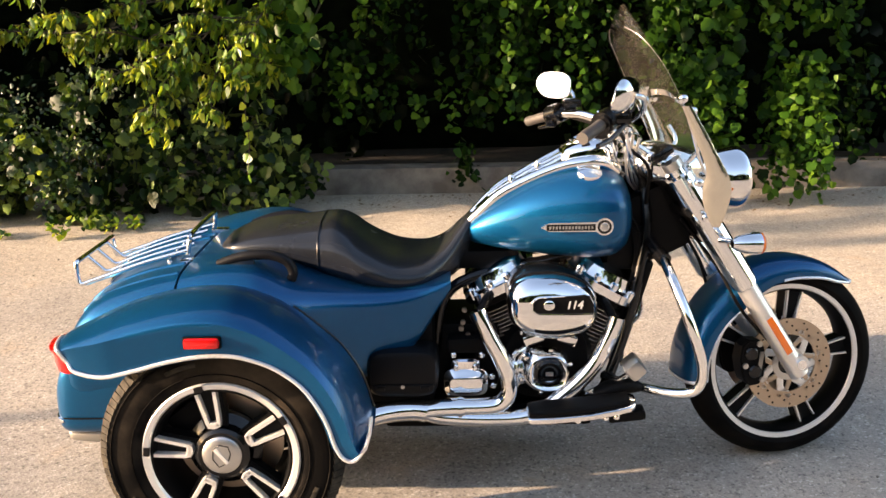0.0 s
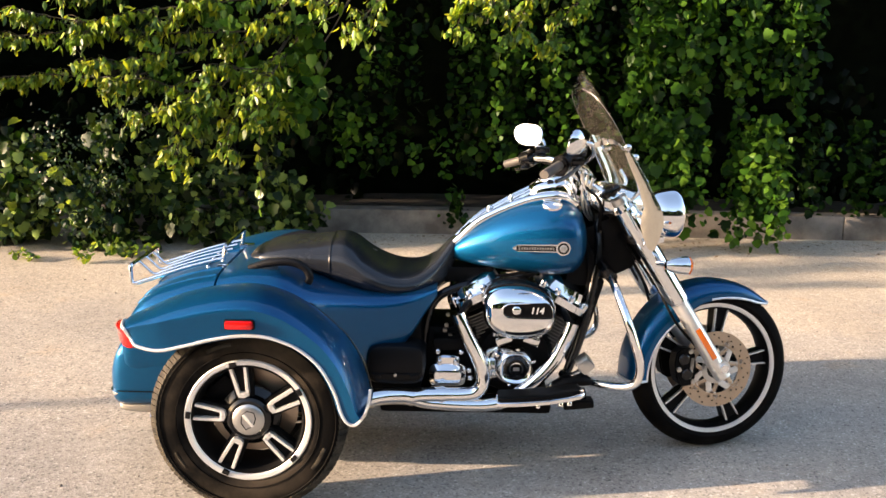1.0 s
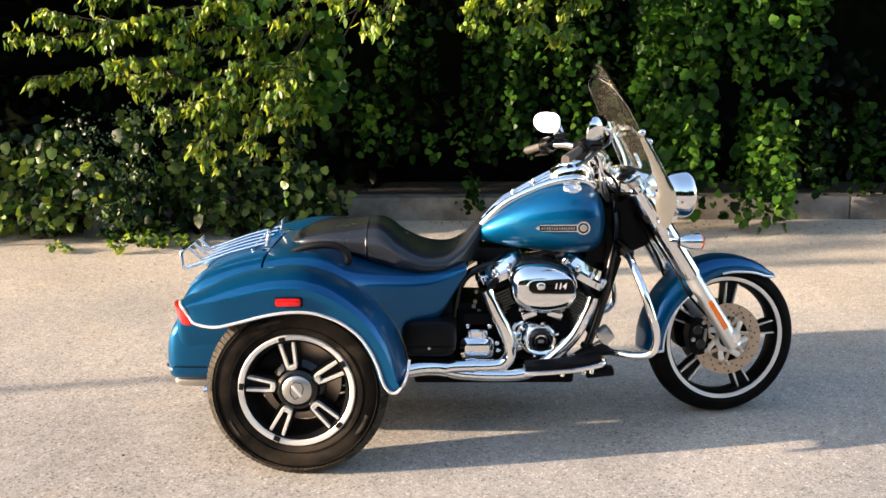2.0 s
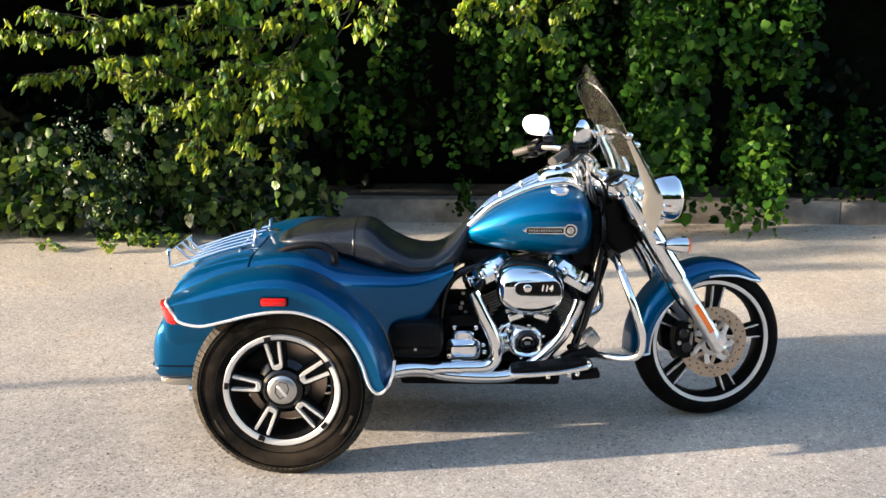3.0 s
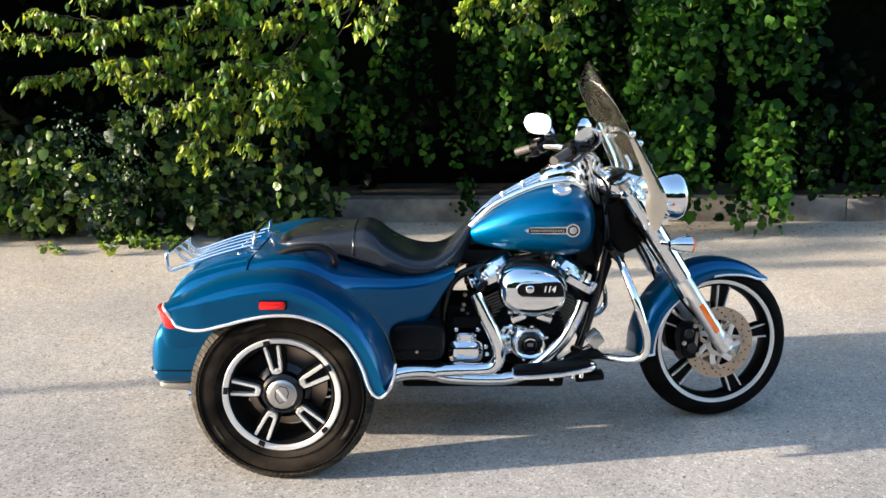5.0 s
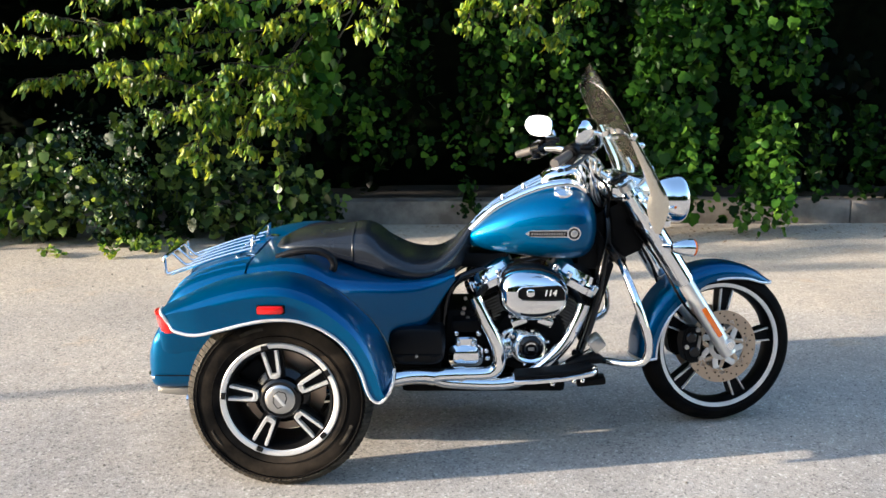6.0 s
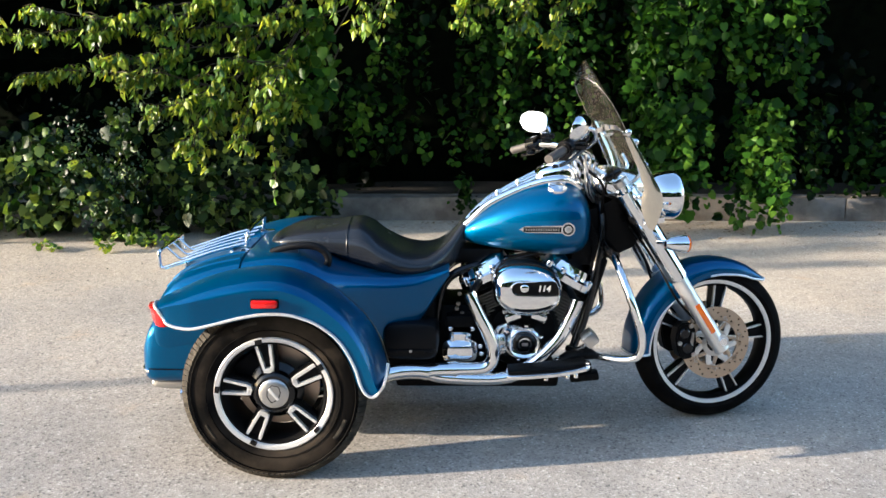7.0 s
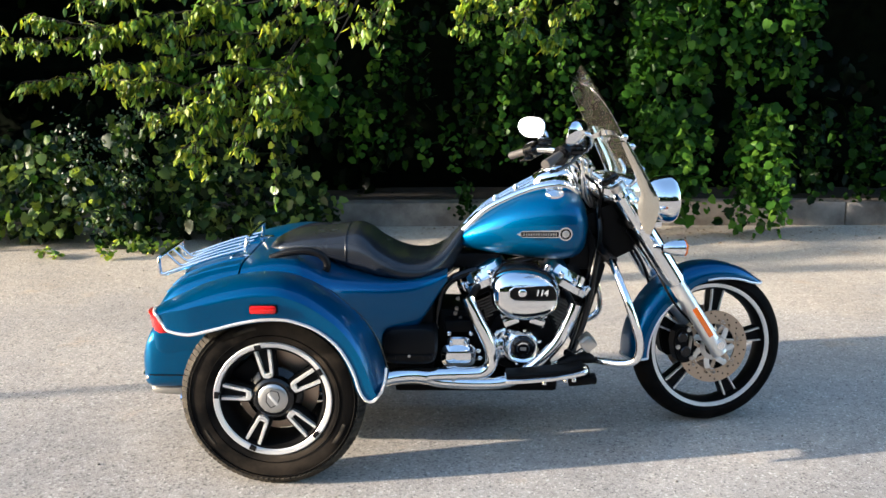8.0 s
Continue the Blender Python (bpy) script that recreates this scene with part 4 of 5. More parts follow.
# -- engine --
engine = part("crankcase", loft([oval((0.90, y, 0.39), (1, 0, 0), (0, 0, 1), rx, rz, 32, 2.8) for y, rx, rz in ((-0.155, 0.10, 0.10), (-0.15, 0.125, 0.12), (-0.10, 0.145, 0.135), (0.10, 0.145, 0.135), (0.15, 0.12, 0.12))]), MATTE, trike, "black and chrome V-twin engine crankcase")
APEX = Vector((0.905, 0, 0.33))
for lean in (-26, 30):
    jug_m = Matrix.Translation(APEX) @ pose(0, 0, 0, 0, lean, 0)
    jug = part("cylinder", lathe([(0.066, 0.08), (0.066, 0.285)], 28, jug_m), MATTE, engine)
    for k in range(13):
        z = 0.115 + 0.0125 * k
        w = 0.104 + 0.0010 * k
        fin = loft([oval((0, 0, z + d), (1, 0, 0), (0, 1, 0), w - e, w + 0.012 - e, 28, 3.4) for d, e in ((-0.0022, 0.0015), (-0.0012, 0.0), (0.0012, 0.0), (0.0022, 0.0015))])
        part("cooling_fin", fin, FIN, jug, m=jug_m)
    part("cylinder_head", loft([oval((0, 0, z), (1, 0, 0), (0, 1, 0), a, b, 28, 3.6) for z, a, b in ((0.276, 0.095, 0.10), (0.28, 0.108, 0.116), (0.303, 0.108, 0.118), (0.308, 0.10, 0.11))]), MATTE, jug, m=jug_m)
    rocker = part("rocker_cover", loft([oval((0, 0, z), (1, 0, 0), (0, 1, 0), a, b, 32, 3.2) for z, a, b in ((0.306, 0.112, 0.136), (0.311, 0.124, 0.150), (0.336, 0.122, 0.148), (0.343, 0.104, 0.130), (0.352, 0.100, 0.126), (0.378, 0.094, 0.118), (0.391, 0.070, 0.094), (0.395, 0.03, 0.06))]), CHROME, jug, "chrome rocker cover", m=jug_m)
    for x in (-0.105, -0.035, 0.035, 0.105):
        for y in (-0.132,):
            part("rocker_bolt", lathe([(0.013, 0.33), (0.013, 0.360), (0.008, 0.366), (0.0, 0.366)], 12, jug_m @ Matrix.Translation((x * 0.85, y + abs(x) * 0.15, -0.006))), CHROME, rocker)
    for x in (0.03, 0.07):
        part("pushrod_tube", tube([jug_m @ Vector((-x if lean > 0 else x, -0.115, 0.29)), (0.905 + math.copysign(0.10 - x, lean), -0.16, 0.47)], 0.011, 12), CHROME, jug)
for s in (-1, 1):
    lifter = part("lifter_block", box((0.905 + 0.050 * s, -0.178, 0.478), (0.060, 0.06, 0.030), 0.007, pose(0, 0, 0, 0, 24 * s, 0)), CHROME, engine)
    for k in (-1, 1):
        part("lifter_bolt", lathe([(0.008, 0), (0.008, 0.012), (0, 0.014)], 10, Matrix.Translation((0.905 + 0.062 * s + 0.022 * k, -0.17, 0.49 - 0.005 * k * s))), CHROME, lifter)

# cam cover
cam_m = Matrix.Translation((0.893, -0.155, 0.376)) @ TO_SIDE
cover = part("cam_cover", loft([oval((x, y, z), (1, 0, 0), (0, 1, 0), a, b, 36, 2.4) for x, y, z, a, b in ((-0.006, 0, 0, 0.086, 0.076), (-0.006, 0, 0.03, 0.084, 0.074), (0.002, 0, 0.048, 0.070, 0.066), (0.006, 0, 0.064, 0.062, 0.060), (0.008, 0, 0.068, 0.054, 0.054), (0.008, 0, 0.062, 0.046, 0.046), (0.008, 0, 0.058, 0.02, 0.02))]), CHROME, engine, "chrome round cam cover", m=cam_m)
part("timer_cover", lathe([(0.044, 0.056), (0.043, 0.066), (0.036, 0.070), (0.034, 0.066), (0.0, 0.066)], 32, cam_m @ Matrix.Translation((0.008, 0, 0))), BLACK, cover)
part("timer_ring", lathe([(0.026, 0.066), (0.026, 0.0695), (0.021, 0.0695), (0.021, 0.067)], 28, cam_m @ Matrix.Translation((0.008, 0, 0))), CHROME, cover)
part("timer_emblem", box((0.901, -0.2235, 0.376), (0.022, 0.004, 0.012), 0.001), SATIN, cover)
for k in range(6):
    a = radians(60 * k + 20)
    part("cover_bolt", lathe([(0.007, 0.04), (0.007, 0.056), (0.0, 0.058)], 10, cam_m @ Matrix.Translation((0.078 * math.cos(a), 0.068 * math.sin(a), -0.006))), CHROME, cover)
part("oil_filter", lathe([(0.0, 0.0), (0.022, 0.003), (0.024, 0.01), (0.024, 0.085), (0.018, 0.094), (0.0, 0.096)], 24, Matrix.Translation((0.792, -0.185, 0.315))), CHROME, engine, "chrome oil filter can")
part("oil_line", tube([(0.83, -0.17, 0.44), (0.80, -0.19, 0.43), (0.79, -0.19, 0.40)], 0.009, 10), CHROME, engine)

# air cleaner: a rounded wedge shell with a black inset
air_m = Matrix.Translation((0.905, -0.17, 0.597)) @ TO_SIDE


def shell(sx, sy, n=44):
    out = []
    for k in range(n):
        a = 2 * math.pi * k / n
        ca, sa = math.cos(a), math.sin(a)
        x = 0.132 * math.copysign(abs(ca) ** 0.72, ca)
        y = 0.103 * math.copysign(abs(sa) ** 0.72, sa)
        y *= 1.0 - 0.06 * max(0, -ca) - 0.20 * max(0, ca)
        y -= 0.010 * ca
        out.append((x * sx, (y if y < 0 else y * 0.93) * sy))
    return out


prof = [(0.90, 0.90, 0.0), (0.99, 0.99, 0.01), (1.0, 1.0, 0.03), (1.0, 1.0, 0.055), (0.99, 0.985, 0.070), (0.965, 0.945, 0.085), (0.93, 0.88, 0.098), (0.885, 0.79, 0.108), (0.83, 0.66, 0.116), (0.72, 0.50, 0.1215), (0.55, 0.36, 0.125), (0.2, 0.14, 0.127)]
cleaner = part("air_cleaner", loft([[Vector((x, y, z)) for x, y in shell(a, b)] for a, b, z in prof]), CHROME, engine, "chrome wedge-shaped air cleaner cover", m=air_m, sharp=50)
part("cleaner_back", loft([[Vector((x * k, y * k + (0.008 if y > 0 else 0), z)) for x, y in shell(0.985, 1.0)] for k, z in ((0.96, -0.05), (1.0, -0.04), (1.0, 0.052), (0.97, 0.060))]), BLACK, cleaner, "black air cleaner housing", m=air_m)
inset = [(-0.062, 0.018), (-0.059, 0.030), (-0.050, 0.039), (-0.036, 0.043), (0.03, 0.046), (0.088, 0.046), (0.104, 0.038), (0.112, 0.018), (0.112, -0.004), (0.06, -0.006), (-0.036, -0.004), (-0.050, 0.0), (-0.059, 0.008)]
part("cleaner_inset", plate(inset, 0.100, 0.1290, air_m, 0.001), MATTE, cleaner, "gloss black inset panel")
part("cleaner_lip", tube([air_m @ Vector((x, y, 0.1285)) for x, y in [(0.030, 0.0475), (-0.036, 0.0445), (-0.052, 0.0395), (-0.062, 0.030), (-0.065, 0.018), (-0.062, 0.007), (-0.052, -0.0015), (-0.036, -0.0055), (0.06, -0.0075), (0.110, -0.006)]], 0.0028, 8), CHROME, cleaner)
part("cleaner_bolt", lathe([(0.0155, 0.125), (0.0155, 0.136), (0.011, 0.139), (0.0, 0.139)], 20, air_m @ Matrix.Translation((-0.016, 0.022, 0))), CHROME, cleaner)


def words(text, size, m, material, parent, name="lettering", depth=0.0012):
    cu = bpy.data.curves.new(name, "FONT")
    cu.body, cu.size, cu.extrude, cu.align_x, cu.align_y, cu.shear, cu.offset = text, size, depth, "CENTER", "CENTER", 0.2, size * 0.02
    tmp = new("tmp", cu)
    me = bpy.data.meshes.new_from_object(tmp.evaluated_get(bpy.context.evaluated_depsgraph_get()))
    bpy.data.objects.remove(tmp)
    me.materials.clear()
    me.materials.append(material)
    me.transform(m)
    ob = new(name, me)
    ob.parent = parent
    return ob


words("114", 0.032, air_m @ Matrix.Translation((0.056, 0.02, 0.1300)), TRIM, cleaner)

# gearbox, starter cover, side cover
part("gearbox", box((0.65, 0, 0.40), (0.22, 0.26, 0.22), 0.03), MATTE, trike)
gear = part("gearbox_cover", loft([oval((0.652, y, 0.338), (1, 0, 0), (0, 0, 1), a, b, 32, 4.0) for y, a, b in ((-0.13, 0.068, 0.046), (-0.19, 0.068, 0.046), (-0.20, 0.060, 0.038), (-0.204, 0.052, 0.030), (-0.212, 0.048, 0.024), (-0.214, 0.038, 0.016))]), CHROME, trike, "chrome gearbox end cover")
part("starter_cover", loft([oval((0.651, y, 0.392), (1, 0, 0), (0, 0, 1), a, b, 24, 4.0) for y, a, b in ((-0.13, 0.043, 0.02), (-0.185, 0.043, 0.02), (-0.192, 0.036, 0.014))]), CHROME, gear)
part("clutch_cover", box((0.655, -0.15, 0.455), (0.12, 0.08, 0.05), 0.016), MATTE, gear)
for x, z in ((0.622, 0.392), (0.680, 0.392), (0.615, 0.43), (0.70, 0.43), (0.60, 0.31), (0.73, 0.36), (0.735, 0.33)):
    part("cover_screw", lathe([(0.009, 0.0), (0.009, 0.012), (0.005, 0.015), (0.0, 0.012)], 12, Matrix.Translation((x, -0.186, z)) @ TO_SIDE), CHROME, gear)
for x, z in ((0.64, 0.50), (0.645, 0.52), (0.65, 0.56), (0.66, 0.48)):
    part("hose_clamp", lathe([(0.008, 0.0), (0.008, 0.01), (0.0, 0.012)], 10, Matrix.Translation((x, -0.15, z)) @ TO_SIDE), STEEL, gear)
side = part("side_cover", loft([oval((0.465, y, z), (1, 0, 0), (0, 0, 1), a, b, 36, 4.4) for y, z, a, b in ((-0.16, 0.40, 0.108, 0.078), (-0.270, 0.405, 0.104, 0.074), (-0.285, 0.408, 0.096, 0.066), (-0.290, 0.41, 0.080, 0.052))]), PLASTIC, trike, "black plastic side cover")
part("side_cover_ridge", box((0.465, -0.289, 0.372), (0.18, 0.012, 0.012), 0.004), PLASTIC, side)
for x in (0.40, 0.53):
    part("side_cover_catch", box((x, -0.293, 0.366), (0.026, 0.012, 0.014), 0.003), PLASTIC, side)
part("side_cover_screw", lathe([(0.006, 0), (0.006, 0.004), (0, 0.005)], 10, Matrix.Translation((0.465, -0.293, 0.372)) @ TO_SIDE), SATIN, side)

# -- exhaust --
exhaust = part("rear_header_shield", tube([(0.686, -0.236, 0.585), (0.699, -0.240, 0.555), (0.722, -0.243, 0.505), (0.752, -0.245, 0.445), (0.778, -0.245, 0.375), (0.778, -0.245, 0.325), (0.750, -0.245, 0.292), (0.700, -0.245, 0.284), (0.63, -0.245, 0.283)], 0.0265, 18), CHROME, trike, "chrome exhaust header shield")
part("collector", tube([(0.645, -0.245, 0.283), (0.56, -0.248, 0.281), (0.52, -0.25, 0.277)], 0.030, 18), CHROME, exhaust)
part("muffler", tube([(0.53, -0.25, 0.276), (0.49, -0.255, 0.282), (0.40, -0.285, 0.285), (0.25, -0.34, 0.262), (0.05, -0.375, 0.240), (-0.38, -0.385, 0.238)], (0.036, 0.026), 20), CHROME, exhaust, "long chrome muffler")
for p0, p1 in (((0.74, -0.10, 0.60), (0.692, -0.235, 0.572)), ((1.06, -0.10, 0.575), (1.088, -0.235, 0.545))):
    part("header_stub", tube([p0, ((p0[0] + p1[0]) / 2, -0.18, p0[2]), p1], 0.014, 14), MATTE, exhaust)
part("front_header_shield", tube([(1.094, -0.236, 0.558), (1.084, -0.240, 0.525), (1.066, -0.243, 0.482), (1.035, -0.245, 0.42), (0.985, -0.25, 0.36), (0.93, -0.25, 0.31), (0.875, -0.25, 0.270), (0.81, -0.25, 0.250), (0.70, -0.25, 0.247), (0.58, -0.25, 0.255), (0.53, -0.25, 0.268)], 0.0245, 18), CHROME, exhaust)
for x, z, r in ((0.632, 0.283, 0.033), (0.845, 0.258, 0.028)):
    part("pipe_clamp", tube([(x - 0.006, -0.2475, z), (x + 0.006, -0.2475, z)], r, 18, straight=True), CHROME, exhaust)

# -- foot controls --
board = part("floorboard", loft([oval((x, -0.355, z), (0, 1, 0), (-0.12, 0, 1), w, 0.011, 20, 4) for x, z, w in ((0.825, 0.305, 0.045), (0.835, 0.306, 0.052), (0.90, 0.311, 0.058), (1.0, 0.32, 0.058), (1.07, 0.33, 0.052), (1.115, 0.339, 0.046), (1.128, 0.342, 0.03))]), CHROME, trike, "rider floorboard with black rubber pad")
part("board_pad", loft([oval((x, -0.355, z + 0.016), (0, 1, 0), (-0.12, 0, 1), w - 0.008, 0.009, 20, 4) for x, z, w in ((0.828, 0.305, 0.045), (0.838, 0.306, 0.052), (0.90, 0.311, 0.056), (1.0, 0.32, 0.056), (1.07, 0.33, 0.050), (1.112, 0.339, 0.042))]), MATTE, board, "black rubber pad")
for x in (0.97, 1.05, 1.08):
    part("board_peg", lathe([(0.009, 0), (0.009, 0.012), (0.006, 0.016), (0, 0.016)], 12, Matrix.Translation((x, -0.36, 0.283 + (x - 0.97) * 0.1))), CHROME, board)
part("board_bracket", box((1.0, -0.24, 0.28), (0.26, 0.08, 0.03), 0.008), BLACK, board)
part("board_stay", box((1.12, -0.29, 0.276), (0.11, 0.06, 0.030), 0.010, pose(0, 0, 0, 0, -6, 0)), MATTE, board)
part("board_lug", box((1.09, -0.27, 0.30), (0.12, 0.06, 0.045), 0.012), BLACK, board)
pedal = part("brake_pedal", tube([(1.02, -0.20, 0.30), (1.08, -0.235, 0.345), (1.13, -0.28, 0.395), (1.145, -0.295, 0.42)], 0.011, 12), CHROME, trike, "chrome brake pedal")
part("pedal_pad", box((1.135, -0.305, 0.430), (0.052, 0.085, 0.05), 0.012, pose(0, 0, 0, 0, -42, 0)), SATIN, pedal)
part("pedal_cover", loft([oval((x, -0.255, z), (0, 1, 0), (0, 0, 1), w, h, 20) for x, z, w, h in ((1.03, 0.33, 0.02, 0.01), (1.06, 0.34, 0.032, 0.018), (1.11, 0.352, 0.035, 0.022), (1.15, 0.352, 0.03, 0.02), (1.17, 0.345, 0.015, 0.012))]), MATTE, pedal)

# engine guard, one chrome loop on each side
for s in (-1, 1):
    inset = 0.045 if s > 0 else 0.0
    guard = part("engine_guard", tube([(x - inset, y, z) for x, y, z in [(1.22, 0.05 * s, 0.745), (1.235, 0.16 * s, 0.72), (1.248, 0.27 * s, 0.672), (1.272, 0.33 * s, 0.60), (1.300, 0.345 * s, 0.52), (1.322, 0.345 * s, 0.445), (1.322, 0.335 * s, 0.385), (1.295, 0.32 * s, 0.352), (1.23, 0.28 * s, 0.338), (1.13, 0.19 * s, 0.330), (1.08, 0.12 * s, 0.328)]], 0.0150, 16), CHROME, trike, "chrome engine guard bar")
    part("guard_clamp", tube([(1.215, 0.09 * s, 0.742), (1.24, 0.18 * s, 0.712)], 0.022, 14), BLACK, guard)

# -- wheels --
def tread_blocks(ro, half, count, parent, m):
    """Tread blocks raised out of the tyre: four rows across and one that wraps each shoulder."""
    bm = bmesh.new()
    pitch = 2 * math.pi * ro / count
    for k in range(count):
        a = 2 * math.pi * k / count
        for row, (h, w, lift) in enumerate(((half * 0.48, half * 0.26, -0.004), (half * 0.16, half * 0.26, -0.0035), (-half * 0.10, half * 0.20, -0.0035), (-half * 0.29, half * 0.14, -0.004))):
            t = Matrix.Rotation(a + row * 0.03, 4, "Z") @ Matrix.Translation((ro + lift, 0, h)) @ pose(0, 0, 0, 14 * (-1) ** row, 0, 0)
            box((0, 0, 0), (0.010, pitch * 0.80, w), 0.0, t, bm)
        for s in (-1, 1):
            t = Matrix.Rotation(a + 0.015 * s, 4, "Z") @ Matrix.Translation((ro - 0.0135, 0, half * (0.845 if s > 0 else -0.44))) @ pose(0, 0, 0, 0, -46 * s, 0) @ pose(0, 0, 0, 10, 0, 0)
            box((0, 0, 0), (0.008, pitch * 0.84, 0.034), 0.0, t, bm)
    return part("tread", bm, DUSTY, parent, m=m)


def car_tyre(ro, ri, half):
    out = [(ri, -half * 0.78), (ri + 0.012, -half * 0.92), (ri + 0.03, -half * 0.985), (ri + 0.055, -half), (ri + 0.08, -half * 0.985), (ro - 0.026, -half * 0.955), (ro - 0.014, -half * 0.86), (ro - 0.006, -half * 0.72), (ro - 0.002, -half * 0.5), (ro, -half * 0.2)]
    # the inner flank is set back towards the wheel's middle
    return [(r, h * 0.55) for r, h in out] + [(r, -h) for r, h in reversed(out)]


def ring_text_bars(r, h, spans, parent, m):
    for a0, a1, w in spans:
        pts = [(r * math.cos(radians(a)), r * math.sin(radians(a))) for a in np.linspace(a0, a1, 8)]
        part("sidewall_marking", strip(pts, w * 0.6, h - 0.002, h + 0.0008, m), DUSTY, parent)


def u_spoke(r1, r2, w1, w2, n=6):
    """Flat path of a spoke that opens outwards like a narrow U."""
    path = [(r2 - (r2 - r1 - w1) * k / n, w2 - (w2 - w1) * k / n) for k in range(n + 1)]
    bend = [(r1 + w1 - w1 * math.sin(a), w1 * math.cos(a)) for a in np.linspace(0.3, math.pi - 0.3, 7)]
    return path + bend + [(x, -y) for x, y in reversed(path)]


def rear_wheel(side):
    m = Matrix.Translation((0.006, 0.525 * side + (2 * MID_Y if side > 0 else 0), AXLE_R.z)) @ (TO_SIDE if side < 0 else pose(0, 0, 0, -90))
    tyre = lathe(car_tyre(0.320, 0.196, 0.1025), 72, closed=True)
    wheel = part("rear_wheel", tyre, FLANK, trike, "black rear car-type tyre on silver alloy wheel", m=m)
    tread_blocks(0.319, 0.1025, 96, wheel, m)
    for r in (0.232, 0.285):
        part("sidewall_rib", lathe([(r - 0.003, 0.098), (r, 0.1045), (r + 0.003, 0.098)], 72), RUBBER, wheel, m=m)
    ring_text_bars(0.262, 0.1035, [(-38, -20, 0.022), (100, 118, 0.02), (205, 218, 0.012)], wheel, m)
    rim = part("rim", lathe([(0.205, 0.088), (0.207, 0.096), (0.203, 0.100), (0.190, 0.098), (0.186, 0.092)], 64), MACHINED, wheel, "machined silver rim ring", m=m)
    part("barrel", lathe([(0.196, -0.09), (0.180, -0.085), (0.165, -0.05), (0.168, 0.06), (0.180, 0.093), (0.196, 0.09)], 64), MATTE, rim, m=m)
    part("hub", lathe([(0.0, 0.02), (0.095, 0.02), (0.10, 0.045), (0.078, 0.06), (0.072, 0.082), (0.062, 0.088), (0.056, 0.086), (0.0, 0.086)], 40), BLACK, rim, m=m)
    cap = part("hub_cap", lathe([(0.052, 0.08), (0.052, 0.090), (0.047, 0.094), (0.030, 0.0965), (0.0, 0.097)], 36), SATIN, rim, "satin silver hub cap", m=m)
    part("cap_emblem_bar", box((0, 0, 0.0975), (0.052, 0.011, 0.003), 0.001), MACHINED, cap, m=m @ Matrix.Rotation(radians(-52), 4, "Z"))
    part("cap_emblem", strip([(0.022, 0.012), (0.012, 0.03), (-0.012, 0.03), (-0.024, 0.012), (-0.020, -0.014), (0.0, -0.032), (0.020, -0.014), (0.022, 0.012)], 0.0035, 0.094, 0.0975), BLACK, cap, m=m @ Matrix.Rotation(radians(-14), 4, "Z"))
    for k in range(5):
        sm = m @ Matrix.Rotation(radians(72 * k + 100.0), 4, "Z")
        spoke = part("spoke", plate([(0.07, -0.030), (0.178, -0.038), (0.178, 0.038), (0.07, 0.030)], 0.035, 0.074, sm, 0.004), MATTE, rim)
        part("spoke_root", box((0.194, 0.010, 0.0975), (0.016, 0.024, 0.010), 0.002), BLACK, spoke, m=sm)
        part("spoke_end", box((0.086, 0, 0.080), (0.016, 0.036, 0.020), 0.004), MACHINED, spoke, m=sm)
        part("spoke_face", strip(u_spoke(0.080, 0.186, 0.0155, 0.0245), 0.0125, 0.068, 0.090, sm), MACHINED, spoke, "machined bright spoke edge")
    part("brake_disc", lathe([(0.085, -0.02), (0.146, -0.02), (0.146, -0.008), (0.085, -0.008)], 48, closed=True), ROTOR, wheel, "brown steel brake disc", m=m)
    part("brake_caliper", box((-0.10, 0.075, 0.0), (0.10, 0.07, 0.06), 0.012, pose(0, 0, 0, 0, 0, 40)), MATTE, wheel, m=m)
    part("axle_stub", lathe([(0.03, -0.35), (0.03, 0.02)], 20), MATTE, wheel, m=m)


rear_wheel(-1)
rear_wheel(1)
part("rear_axle", tube([(0, -0.46, 0.325), (0, 0.46, 0.325)], 0.035, 16), MATTE, trike)
# front wheel
fm = STEER @ Matrix.Translation(AXLE_F) @ TO_SIDE
wheel = part("front_wheel", lathe([(0.248, -0.048), (0.262, -0.060)] + [(0.268 + 0.050 * math.sin(a), -0.064 * math.cos(a)) for a in np.linspace(0.0, math.pi, 15)] + [(0.262, 0.060), (0.248, 0.048)], 80, closed=True), RUBBER, trike, "black front tyre on black and silver alloy wheel", m=fm)
for s in (-1, 1):
    rim = part("rim", lathe([(0.252, 0.044 * s), (0.258, 0.051 * s), (0.254, 0.054 * s), (0.2405, 0.052 * s), (0.237, 0.046 * s)], 72), MACHINED, wheel, "machined silver rim ring", m=fm)
    if s > 0:
        front_rim = rim
part("barrel", lathe([(0.253, -0.048), (0.236, -0.048), (0.225, -0.02), (0.225, 0.02), (0.236, 0.048), (0.253, 0.048)], 72), MATTE, front_rim, m=fm)
part("hub", lathe([(0.0, -0.06), (0.035, -0.06), (0.035, -0.03), (0.055, -0.02), (0.055, 0.02), (0.035, 0.03), (0.035, 0.06), (0.0, 0.06)], 32), BLACK, front_rim, m=fm)
